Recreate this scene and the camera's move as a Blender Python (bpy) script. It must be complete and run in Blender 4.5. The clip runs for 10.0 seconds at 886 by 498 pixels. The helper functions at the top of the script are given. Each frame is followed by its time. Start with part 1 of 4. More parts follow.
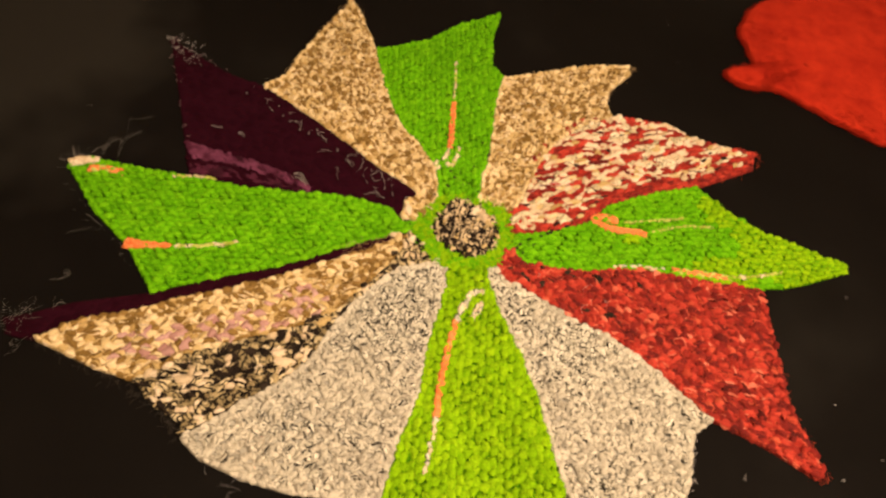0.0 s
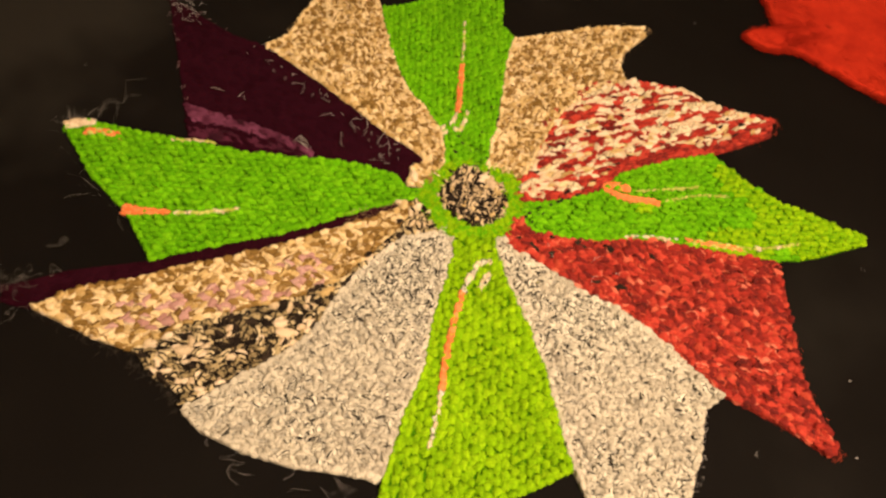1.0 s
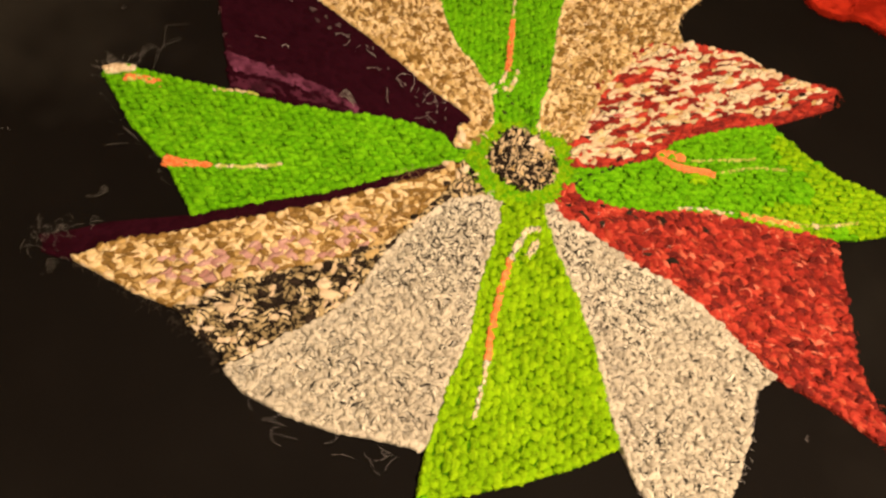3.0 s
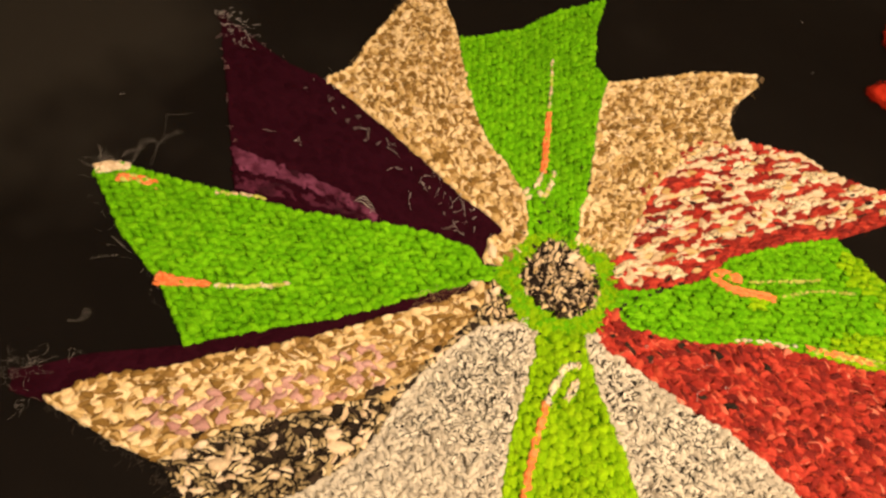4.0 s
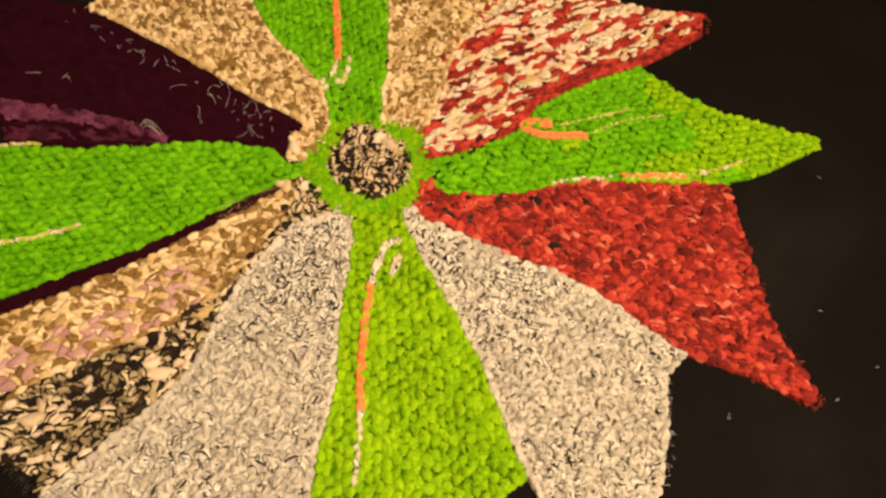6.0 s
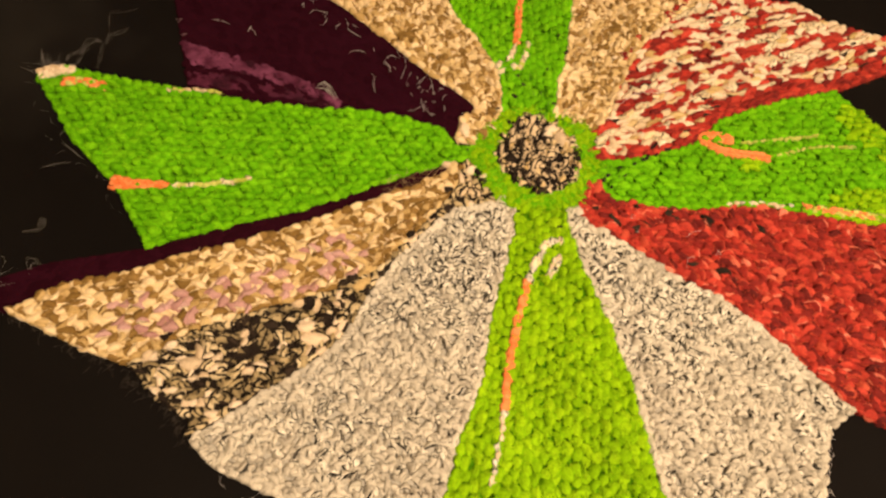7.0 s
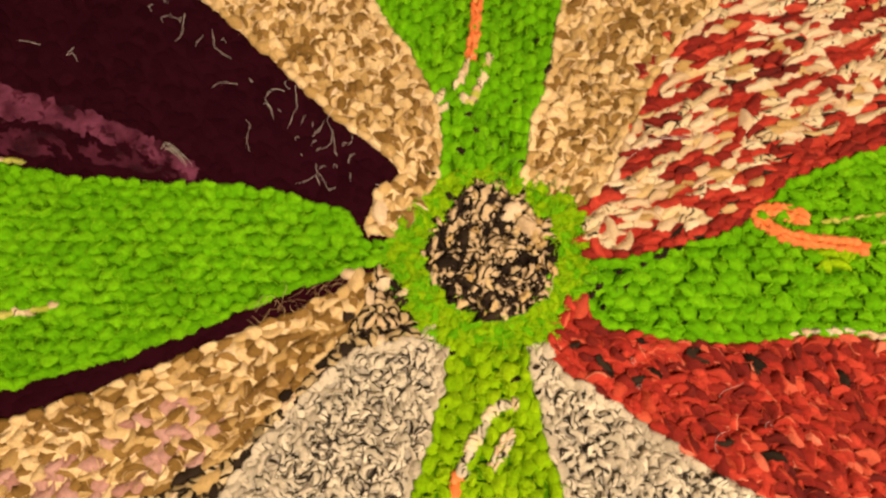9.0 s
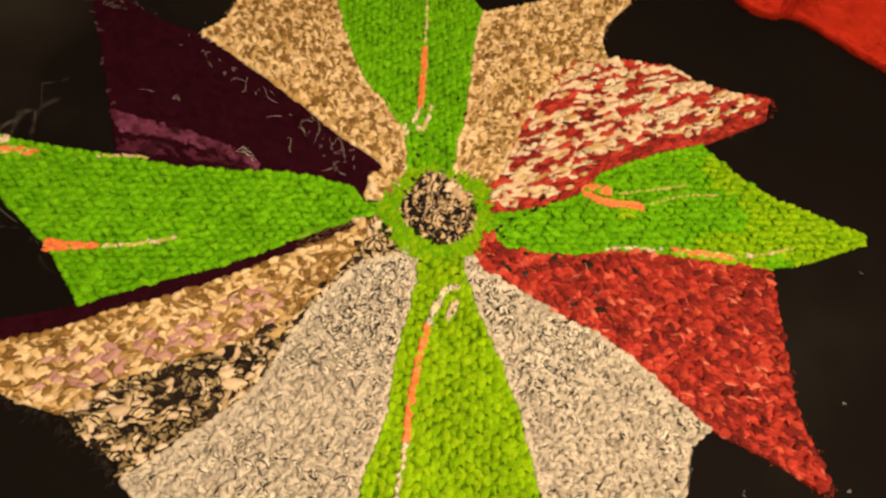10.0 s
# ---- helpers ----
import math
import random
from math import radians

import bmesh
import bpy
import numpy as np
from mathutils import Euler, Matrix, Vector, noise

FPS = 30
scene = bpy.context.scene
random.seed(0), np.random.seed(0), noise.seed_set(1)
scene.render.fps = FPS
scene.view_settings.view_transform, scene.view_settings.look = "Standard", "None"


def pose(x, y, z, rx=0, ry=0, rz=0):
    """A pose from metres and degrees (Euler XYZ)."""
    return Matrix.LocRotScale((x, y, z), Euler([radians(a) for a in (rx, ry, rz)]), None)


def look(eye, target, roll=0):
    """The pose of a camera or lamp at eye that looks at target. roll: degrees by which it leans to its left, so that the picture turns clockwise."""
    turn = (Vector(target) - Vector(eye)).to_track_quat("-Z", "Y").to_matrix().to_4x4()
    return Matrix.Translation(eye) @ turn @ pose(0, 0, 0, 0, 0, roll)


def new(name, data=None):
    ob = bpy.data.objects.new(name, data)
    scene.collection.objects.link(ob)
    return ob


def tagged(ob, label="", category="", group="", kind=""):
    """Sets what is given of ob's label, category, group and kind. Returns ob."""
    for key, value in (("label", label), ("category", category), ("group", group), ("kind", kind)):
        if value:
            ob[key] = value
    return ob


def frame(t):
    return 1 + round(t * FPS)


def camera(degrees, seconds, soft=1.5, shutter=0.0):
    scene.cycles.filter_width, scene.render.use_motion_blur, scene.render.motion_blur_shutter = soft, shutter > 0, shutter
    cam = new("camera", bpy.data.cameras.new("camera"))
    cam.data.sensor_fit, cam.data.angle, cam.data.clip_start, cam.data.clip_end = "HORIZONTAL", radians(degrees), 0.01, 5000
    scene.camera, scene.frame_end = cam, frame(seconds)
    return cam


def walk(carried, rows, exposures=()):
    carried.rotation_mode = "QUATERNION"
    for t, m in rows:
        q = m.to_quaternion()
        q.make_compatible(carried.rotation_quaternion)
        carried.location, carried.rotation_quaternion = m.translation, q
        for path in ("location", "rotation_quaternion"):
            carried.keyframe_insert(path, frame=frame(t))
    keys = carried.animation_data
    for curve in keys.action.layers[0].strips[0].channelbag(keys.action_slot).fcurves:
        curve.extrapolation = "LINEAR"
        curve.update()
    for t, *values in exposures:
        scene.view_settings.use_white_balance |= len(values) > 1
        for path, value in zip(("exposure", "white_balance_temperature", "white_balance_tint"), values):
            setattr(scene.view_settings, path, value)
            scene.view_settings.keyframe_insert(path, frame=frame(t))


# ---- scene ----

# ---- camera ----
cam = camera(63.36, 10.0, soft=2.6)
walk(cam, [
    (0, pose(-0.0331, -0.8858, 1.0827, 37.099, -7.199, 9.408)),
    (0.5, pose(-0.0428, -0.8609, 1.0614, 33.788, -7.143, 10.218)),
    (1, pose(-0.0377, -0.8540, 1.0593, 33.997, -7.102, 10.025)),
    (1.5, pose(-0.0316, -0.8532, 1.0522, 34.046, -7.294, 9.606)),
    (2, pose(-0.0336, -0.8457, 1.0512, 34.001, -7.389, 9.507)),
    (2.2, pose(-0.0246, -0.8514, 1.0464, 33.593, -7.301, 9.229)),
    (3.3, pose(-0.1528, -0.7980, 1.0261, 29.420, -7.378, 15.307)),
    (3.5, pose(-0.1802, -0.7621, 1.0224, 31.165, -7.444, 16.692)),
    (4, pose(-0.1733, -0.6240, 0.9857, 31.701, -7.775, 14.169)),
    (4.5, pose(-0.1269, -0.5143, 0.9630, 32.101, -6.313, 12.324)),
    (5, pose(0.0074, -0.4384, 0.9497, 32.099, -5.515, 6.647)),
    (5.5, pose(0.0916, -0.5177, 0.9304, 29.932, -6.196, -0.530)),
    (6, pose(0.0204, -0.6556, 0.9448, 28.470, -6.157, 0.240)),
    (6.2, pose(-0.0201, -0.6906, 0.9442, 27.840, -6.175, 2.457)),
    (7.3, pose(-0.0991, -0.5390, 0.8741, 24.366, -3.792, 11.940)),
    (7.5, pose(-0.0907, -0.4441, 0.8307, 22.866, -3.258, 11.864)),
    (8, pose(-0.0287, -0.2987, 0.7306, 19.346, -0.072, 13.312)),
    (8.5, pose(0.0038, -0.2121, 0.6605, 17.221, 0.446, 12.787)),
    (9, pose(0.0111, -0.1919, 0.6922, 16.042, 1.175, 12.504)),
    (9.5, pose(0.0115, -0.4632, 0.8987, 25.398, -2.210, 10.885)),
    (10, pose(-0.0319, -0.6314, 1.0568, 27.405, -7.100, 8.111)),
], exposures=[(0.0, -0.12), (1.0, -0.08), (3.5, -0.06), (4.5, 0.07), (5.5, -0.05), (6.2, -0.18), (7.5, -0.09), (8.5, -0.10), (9.0, -0.24), (9.5, -0.39), (10.0, -0.27)])

# ---- light: one warm ceiling lamp in a closed room, dim world ----
world = bpy.data.worlds.new("room_air")
scene.world = world
world.use_nodes = True
world.node_tree.nodes["Background"].inputs[0].default_value = (1.0, 0.82, 0.6, 1)
world.node_tree.nodes["Background"].inputs[1].default_value = 0.05


def area_lamp(name, eye, target, size, watts, colour):
    data = bpy.data.lights.new(name, "AREA")
    data.shape, data.size, data.energy, data.color = "DISK", size, watts, colour
    ob = new(name, data)
    ob.matrix_world = look(eye, target)
    return ob


area_lamp("ceiling_lamp", (0.75, -0.95, 2.42), (0.0, 0.0, 0.0), 0.4, 142, (1.0, 0.737, 0.492))


# ---- materials ----
class Nodes:
    """A small wrapper to wire node materials."""

    def __init__(self, name, roughness=0.9):
        self.mat = bpy.data.materials.new(name)
        self.mat.use_nodes = True
        self.tree = self.mat.node_tree
        self.bsdf = self.tree.nodes["Principled BSDF"]
        self.bsdf.inputs["Roughness"].default_value = roughness
        self.bsdf.inputs["Specular IOR Level"].default_value = 0.25

    def add(self, kind, **values):
        node = self.tree.nodes.new(kind)
        for key, value in values.items():
            node.inputs[key].default_value = value
        return node

    def link(self, a, b):
        self.tree.links.new(a, b)

    def coords(self):
        return self.add("ShaderNodeNewGeometry").outputs["Position"]

    def noise(self, scale, detail=3.0, rough=0.6):
        node = self.add("ShaderNodeTexNoise", Scale=scale, Detail=detail, Roughness=rough)
        self.link(self.coords(), node.inputs["Vector"])
        return node.outputs["Fac"]

    def ramp(self, fac, stops):
        node = self.add("ShaderNodeValToRGB")
        els = node.color_ramp.elements
        while len(els) < len(stops):
            els.new(0.5)
        for el, (at, col) in zip(els, stops):
            el.position, el.color = at, (*col, 1)
        self.link(fac, node.inputs[0])
        return node.outputs["Color"]

    def mix(self, fac, a, b, mode="MIX"):
        node = self.tree.nodes.new("ShaderNodeMix")
        node.data_type, node.blend_type = "RGBA", mode
        for sock, value in ((node.inputs[0], fac), (node.inputs[6], a), (node.inputs[7], b)):
            if isinstance(value, (int, float)):
                sock.default_value = value
            elif isinstance(value, tuple):
                sock.default_value = (*value, 1)
            else:
                self.link(value, sock)
        return node.outputs[2]

    def colour(self, sock):
        self.link(sock, self.bsdf.inputs["Base Color"])

    def bump(self, fac, strength, distance):
        node = self.add("ShaderNodeBump", Strength=strength, Distance=distance)
        self.link(fac, node.inputs["Height"])
        self.link(node.outputs[0], self.bsdf.inputs["Normal"])


def rag(name, stops, gloss=0.12, fuzz=420.0, deep=0.75, streak=0.55):
    """Cut cloth strips: a colour for each stitch, and woven grain."""
    n = Nodes(name)
    n.bsdf.inputs["Specular IOR Level"].default_value = gloss
    chance = n.add("ShaderNodeMath")
    chance.operation = "ADD"
    n.link(n.add("ShaderNodeNewGeometry").outputs["Random Per Island"], chance.inputs[0])
    n.link(n.add("ShaderNodeObjectInfo").outputs["Random"], chance.inputs[1])
    part_of = n.add("ShaderNodeMath")
    part_of.operation = "FRACT"
    n.link(chance.outputs[0], part_of.inputs[0])
    col = n.ramp(part_of.outputs[0], stops)
    col = n.mix(streak, col, n.ramp(n.noise(fuzz, 4.0, 0.7), [(0.3, (deep * 0.75,) * 3), (0.7, (1.12,) * 3)]), "MULTIPLY")
    col = n.mix(0.5, col, n.ramp(n.noise(9.0, 2.0), [(0.3, (0.82,) * 3), (0.7, (1.1,) * 3)]), "MULTIPLY")
    n.colour(col)
    n.bump(n.noise(fuzz, 4.0, 0.7), 0.5, 0.0025)
    return n.mat


def printed(name, stops, ink, scale, line, cover, grain=55.0):
    """Pale cloth printed with wavering dark lines, in patches; cover is the share of the cloth that carries them."""
    n = Nodes(name)
    n.bsdf.inputs["Specular IOR Level"].default_value = 0.12
    chance = n.add("ShaderNodeNewGeometry").outputs["Random Per Island"]
    col = n.ramp(chance, stops)
    col = n.mix(0.55, col, n.ramp(n.noise(420.0, 4.0, 0.7), [(0.3, (0.6,) * 3), (0.7, (1.12,) * 3)]), "MULTIPLY")
    shift = n.add("ShaderNodeMath")
    shift.operation = "MULTIPLY"
    shift.inputs[1].default_value = 97.0
    both = n.add("ShaderNodeMath")
    both.operation = "ADD"
    n.link(chance, both.inputs[0])
    n.link(n.add("ShaderNodeObjectInfo").outputs["Random"], both.inputs[1])
    n.link(both.outputs[0], shift.inputs[0])
    turned = n.add("ShaderNodeVectorRotate")
    turned.rotation_type = "Z_AXIS"
    n.link(n.coords(), turned.inputs["Vector"])
    n.link(shift.outputs[0], turned.inputs["Angle"])
    wave = n.add("ShaderNodeTexWave", Scale=scale, Distortion=11.0, Detail=2.0)
    wave.inputs["Detail Scale"].default_value = 1.1
    n.link(turned.outputs[0], wave.inputs["Vector"])
    n.link(shift.outputs[0], wave.inputs["Phase Offset"])
    lines = n.ramp(wave.outputs["Fac"], [(line * 0.6, (1, 1, 1)), (line, (0, 0, 0))])
    patch = n.ramp(n.noise(grain, 2.0), [(0.62 - cover * 0.3, (0, 0, 0)), (0.72 - cover * 0.3, (1, 1, 1))])
    n.colour(n.mix(n.mix(1.0, lines, patch, "MULTIPLY"), col, ink))
    n.bump(n.noise(420.0, 4.0, 0.7), 0.5, 0.0025)
    return n.mat


def velvet(name, dark, light, low, high):
    """Crushed pile that shifts from dark to light in soft clouds."""
    n = Nodes(name, 0.8)
    n.bsdf.inputs["Specular IOR Level"].default_value = 0.1
    col = n.ramp(n.noise(34.0, 5.0, 0.55), [(low, dark), (high, light)])
    n.colour(n.mix(0.5, col, n.ramp(n.noise(520.0, 3.0, 0.7), [(0.3, (0.7,) * 3), (0.7, (1.15,) * 3)]), "MULTIPLY"))
    n.bump(n.noise(90.0, 3.0), 0.25, 0.002)
    return n.mat


GREEN = rag("green_rag", [(0.0, (0.104, 0.37, 0.002)), (0.5, (0.134, 0.445, 0.003)), (1.0, (0.178, 0.52, 0.005))], fuzz=210.0, gloss=0.06, streak=0.66, deep=0.6)
GREEN_SUN = rag("yellow_green_rag", [(0.0, (0.20, 0.42, 0.002)), (0.5, (0.25, 0.495, 0.003)), (1.0, (0.315, 0.565, 0.005))], fuzz=200.0, gloss=0.06, streak=0.66, deep=0.6)
GREEN_FIBRE = rag("green_fibre", [(0.0, (0.09, 0.33, 0.002)), (0.5, (0.15, 0.46, 0.004)), (1.0, (0.24, 0.58, 0.010))], gloss=0.08)
SUN_FIBRE = rag("yellow_green_fibre", [(0.0, (0.16, 0.36, 0.002)), (0.5, (0.25, 0.48, 0.004)), (1.0, (0.38, 0.60, 0.012))], gloss=0.08)
PALE_FIBRE = rag("pale_fibre", [(0.0, (0.30, 0.17, 0.06)), (1.0, (0.74, 0.56, 0.32))])
RED_FIBRE = rag("red_fibre", [(0.0, (0.22, 0.010, 0.005)), (1.0, (0.62, 0.09, 0.04))], gloss=0.2)
# backing under green stitches, its colour darkened to paint shade into their gaps
SHADED_GREEN = rag("shaded_green_backing", [(0.0, (0.045, 0.16, 0.002)), (1.0, (0.07, 0.22, 0.002))], gloss=0.02)
BROWN = rag("brown_rag", [(0.0, (0.18, 0.105, 0.026)), (1.0, (0.31, 0.19, 0.060))])
TAN = rag("tan_rag", [(0.0, (0.44, 0.30, 0.115)), (0.3, (0.60, 0.44, 0.20)), (1.0, (0.83, 0.67, 0.41))])
CREAM = rag("cream_rag", [(0.0, (0.60, 0.46, 0.29)), (1.0, (0.82, 0.69, 0.52))])
PINK = rag("mauve_rag", [(0.0, (0.40, 0.21, 0.19)), (1.0, (0.60, 0.38, 0.36))])
GREY = printed("grey_marled_rag", [(0.0, (0.50, 0.47, 0.385)), (0.5, (0.64, 0.605, 0.505)), (1.0, (0.78, 0.735, 0.62))], (0.03, 0.027, 0.024), 44.0, 0.22, 0.75, 70.0)
GREY_PALE = printed("plain_grey_rag", [(0.0, (0.425, 0.39, 0.32)), (0.4, (0.545, 0.505, 0.415)), (1.0, (0.665, 0.615, 0.51))], (0.26, 0.24, 0.20), 46.0, 0.20, 0.5, 70.0)
PRINT = printed("inked_cream_rag", [(0.0, (0.55, 0.45, 0.28)), (0.5, (0.70, 0.60, 0.40)), (1.0, (0.84, 0.74, 0.55))], (0.03, 0.024, 0.018), 46.0, 0.26, 0.5, 80.0)
STRIPE = printed("black_striped_rag", [(0.0, (0.36, 0.26, 0.15)), (0.5, (0.58, 0.45, 0.28)), (1.0, (0.82, 0.69, 0.48))], (0.014, 0.010, 0.008), 34.0, 0.38, 1.1, 60.0)
GREY_BACK = rag("grey_backing", [(0.0, (0.40, 0.375, 0.32)), (1.0, (0.48, 0.45, 0.385))])
GREY_EDGE = rag("dark_grey_edge", [(0.0, (0.022, 0.020, 0.018)), (0.65, (0.07, 0.062, 0.052)), (1.0, (0.32, 0.29, 0.23))])
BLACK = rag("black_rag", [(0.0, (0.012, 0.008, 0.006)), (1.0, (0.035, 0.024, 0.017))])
SPECKLE = printed("speckled_rag", [(0.0, (0.20, 0.155, 0.08)), (0.5, (0.44, 0.35, 0.19)), (1.0, (0.74, 0.62, 0.40))], (0.018, 0.013, 0.009), 34.0, 0.42, 1.0, 60.0)
RED = rag("red_rag", [(0.0, (0.13, 0.006, 0.005)), (0.55, (0.36, 0.022, 0.012)), (1.0, (0.56, 0.058, 0.034))], gloss=0.35, streak=0.9, fuzz=160.0)
# worn lighter edges of the red strips, with pinkish highlights painted into the colour
RED_EDGE = rag("light_red_edge", [(0.0, (0.38, 0.030, 0.016)), (0.6, (0.60, 0.095, 0.050)), (1.0, (0.80, 0.24, 0.16))], gloss=0.3)
RED_DEEP = rag("deep_red_rag", [(0.0, (0.085, 0.005, 0.004)), (1.0, (0.235, 0.013, 0.009))], gloss=0.3)
PLUM = rag("plum_rag", [(0.0, (0.0170, 0.0021, 0.0058)), (1.0, (0.0245, 0.0033, 0.0088))], gloss=0.02)
PLUM_LIGHT = velvet("mauve_plum_velvet", (0.045, 0.006, 0.019), (0.165, 0.044, 0.098), 0.34, 0.68)
PLUM_MID = velvet("plum_blend_velvet", (0.022, 0.003, 0.009), (0.090, 0.016, 0.042), 0.40, 0.74)
ORANGE = rag("orange_rag", [(0.0, (0.78, 0.20, 0.055)), (1.0, (0.90, 0.31, 0.11))])
YELLOW = rag("lime_rag", [(0.0, (0.40, 0.46, 0.06)), (1.0, (0.58, 0.60, 0.16))])


def wool_red():
    n = Nodes("red_wool", 1.0)
    col = n.ramp(n.noise(18.0, 5.0), [(0.3, (0.35, 0.017, 0.008)), (0.7, (0.52, 0.034, 0.013))])
    n.colour(n.mix(0.6, col, n.ramp(n.noise(260.0, 4.0), [(0.3, (0.7,) * 3), (0.7, (1.1,) * 3)]), "MULTIPLY"))
    n.bump(n.noise(180.0, 5.0, 0.7), 0.7, 0.004)
    n.bsdf.inputs["Specular IOR Level"].default_value = 0.05
    return n.mat


def plain(name, colour, roughness=0.9, low=0.8):
    n = Nodes(name, roughness)
    n.colour(n.mix(1.0, colour, n.ramp(n.noise(120.0, 4.0), [(0.3, (low,) * 3), (0.7, (1.1,) * 3)]), "MULTIPLY"))
    return n.mat


def floor_black():
    n = Nodes("black_floor_cloth", 0.75)
    col = n.ramp(n.noise(2.2, 4.0), [(0.30, (0.0031, 0.0023, 0.0020)), (0.55, (0.0048, 0.0038, 0.0033)), (0.75, (0.0092, 0.0080, 0.0070))])
    # a broad patch of grey sheen painted into the colour, uneven at its edge
    far = n.add("ShaderNodeVectorMath")
    far.operation = "DISTANCE"
    far.inputs[1].default_value = (-1.30, 0.25, 0.0)
    n.link(n.coords(), far.inputs[0])
    uneven = n.add("ShaderNodeMath")
    uneven.operation = "MULTIPLY_ADD"
    uneven.inputs[1].default_value = 0.7
    n.link(n.noise(2.6, 3.0), uneven.inputs[0])
    n.link(far.outputs["Value"], uneven.inputs[2])
    painted_sheen = n.ramp(uneven.outputs[0], [(0.80, (1, 1, 1)), (1.20, (0, 0, 0))])
    col = n.mix(painted_sheen, col, (0.0172, 0.0154, 0.0132))
    n.colour(n.mix(0.5, col, n.ramp(n.noise(340.0, 4.0, 0.75), [(0.35, (0.6,) * 3), (0.65, (1.25,) * 3)]), "MULTIPLY"))
    n.bump(n.noise(500.0, 3.0), 0.2, 0.001)
    n.bsdf.inputs["Specular IOR Level"].default_value = 0.06
    return n.mat


WOOL = wool_red()
FLOOR = floor_black()
WALL = plain("cream_wall_paint", (0.62, 0.54, 0.42), 0.85, 0.95)
THREAD = plain("pale_thread", (0.66, 0.62, 0.62))
FINE_THREAD = plain("fine_thread", (0.36, 0.34, 0.32))
WHITE_THREAD = plain("white_thread", (0.82, 0.80, 0.80))
MAUVE_THREAD = plain("mauve_thread", (0.45, 0.30, 0.33))
DARK_THREAD = plain("dark_thread", (0.06, 0.048, 0.04))


# ---- mesh helpers ----
def empty(name, label, category, kind=""):
    return tagged(new(name), label, category, kind=kind)


def mesh_object(name, verts, faces, mats, slots=None, parent=None, smooth=True):
    me = bpy.data.meshes.new(name)
    me.from_pydata([tuple(v) for v in verts], [], faces)
    for m in mats:
        me.materials.append(m)
    if slots is not None:
        me.polygons.foreach_set("material_index", slots)
    if smooth:
        me.polygons.foreach_set("use_smooth", [True] * len(me.polygons))
    me.update()
    ob = new(name, me)
    ob.parent = parent
    return ob


def box(name, lo, hi, mat, parent=None):
    x0, y0, z0 = lo
    x1, y1, z1 = hi
    v = [(x, y, z) for z in (z0, z1) for x, y in ((x0, y0), (x1, y0), (x1, y1), (x0, y1))]
    f = [(3, 2, 1, 0), (4, 5, 6, 7), (0, 1, 5, 4), (1, 2, 6, 5), (2, 3, 7, 6), (3, 0, 4, 7)]
    return mesh_object(name, v, f, [mat], parent=parent, smooth=False)


def inside(x, y, ring):
    """Even-odd test for arrays of points against a closed outline."""
    hit = np.zeros(np.shape(x), bool)
    for (x0, y0), (x1, y1) in zip(ring, np.roll(ring, -1, 0)):
        if y0 == y1:
            continue
        hit ^= ((y0 > y) != (y1 > y)) & (x < (x1 - x0) * (y - y0) / (y1 - y0) + x0)
    return hit


def smooth_line(points, per=6):
    """A Catmull-Rom line through a few points."""
    p = np.array(points, float)
    if len(p) < 3:
        return p
    q = np.vstack([2 * p[0] - p[1], p, 2 * p[-1] - p[-2]])
    out = []
    for i in range(1, len(q) - 2):
        for s in np.arange(per) / per:
            a, b, c, d = q[i - 1 : i + 3]
            out.append(0.5 * (2 * b + (c - a) * s + (2 * a - 5 * b + 4 * c - d) * s**2 + (3 * b - a - 3 * c + d) * s**3))
    return np.array(out + [p[-1]])


def line_distance(x, y, line):
    """Distance of points from a polyline, and how far along it (0 to 1)."""
    best, along = np.full(np.shape(x), 9.0), np.zeros(np.shape(x))
    n = len(line) - 1
    for i in range(n):
        a, d = line[i], line[i + 1] - line[i]
        s = np.clip(((x - a[0]) * d[0] + (y - a[1]) * d[1]) / (d @ d + 1e-12), 0, 1)
        r = np.hypot(x - a[0] - s * d[0], y - a[1] - s * d[1])
        along = np.where(r < best, (i + s) / n, along)
        best = np.minimum(r, best)
    return best, along


RINGS, ROUND = 7, 7


def stitch_shape():
    """One loop of a cloth strip: a folded flap, wide behind and drawn in at its ends, one unit long and wide."""
    verts = []
    for i in range(RINGS):
        s = -1 + 2 * i / (RINGS - 1)
        w = 0.5 * max(0.05, (1 - min(1.0, abs(s + 0.14) / 1.14) ** 1.9)) ** 0.8
        for j in range(ROUND):
            a = math.pi * j / (ROUND - 1)
            fold = math.sin(math.pi * (j / (ROUND - 1)) ** 1.45) ** 0.9
            verts.append((0.5 * s, w * math.cos(a), (1 - 0.62 * s * s) * fold, s * s - 0.35))
    return np.array(verts)


TEMPLATE = stitch_shape()
STITCH_FACES = np.array([(i * ROUND + j, (i + 1) * ROUND + j, (i + 1) * ROUND + j + 1, i * ROUND + j + 1) for i in range(RINGS - 1) for j in range(ROUND - 1)])
ACROSS = np.tile(np.arange(ROUND - 1), RINGS - 1)
ALONG = np.repeat(np.arange(RINGS - 1), ROUND - 1)


def hemmed(slots, hem, share, rng):
    """Slots for each face: the hem colour on one or both long edges of a share of the stitches."""
    out = np.repeat(slots[:, None], len(STITCH_FACES), 1)
    n = len(slots)
    one, two = rng.random(n) < share, rng.random(n) < share
    out[np.ix_(one, ACROSS == 0)] = hem
    out[np.ix_(two, ACROSS == ROUND - 2)] = hem
    wide, far = rng.random(n) < share * 0.6, rng.random(n) < share * 0.3
    out[np.ix_(wide, ACROSS <= 1)] = hem
    out[np.ix_(far, ACROSS >= ROUND - 3)] = hem
    return out


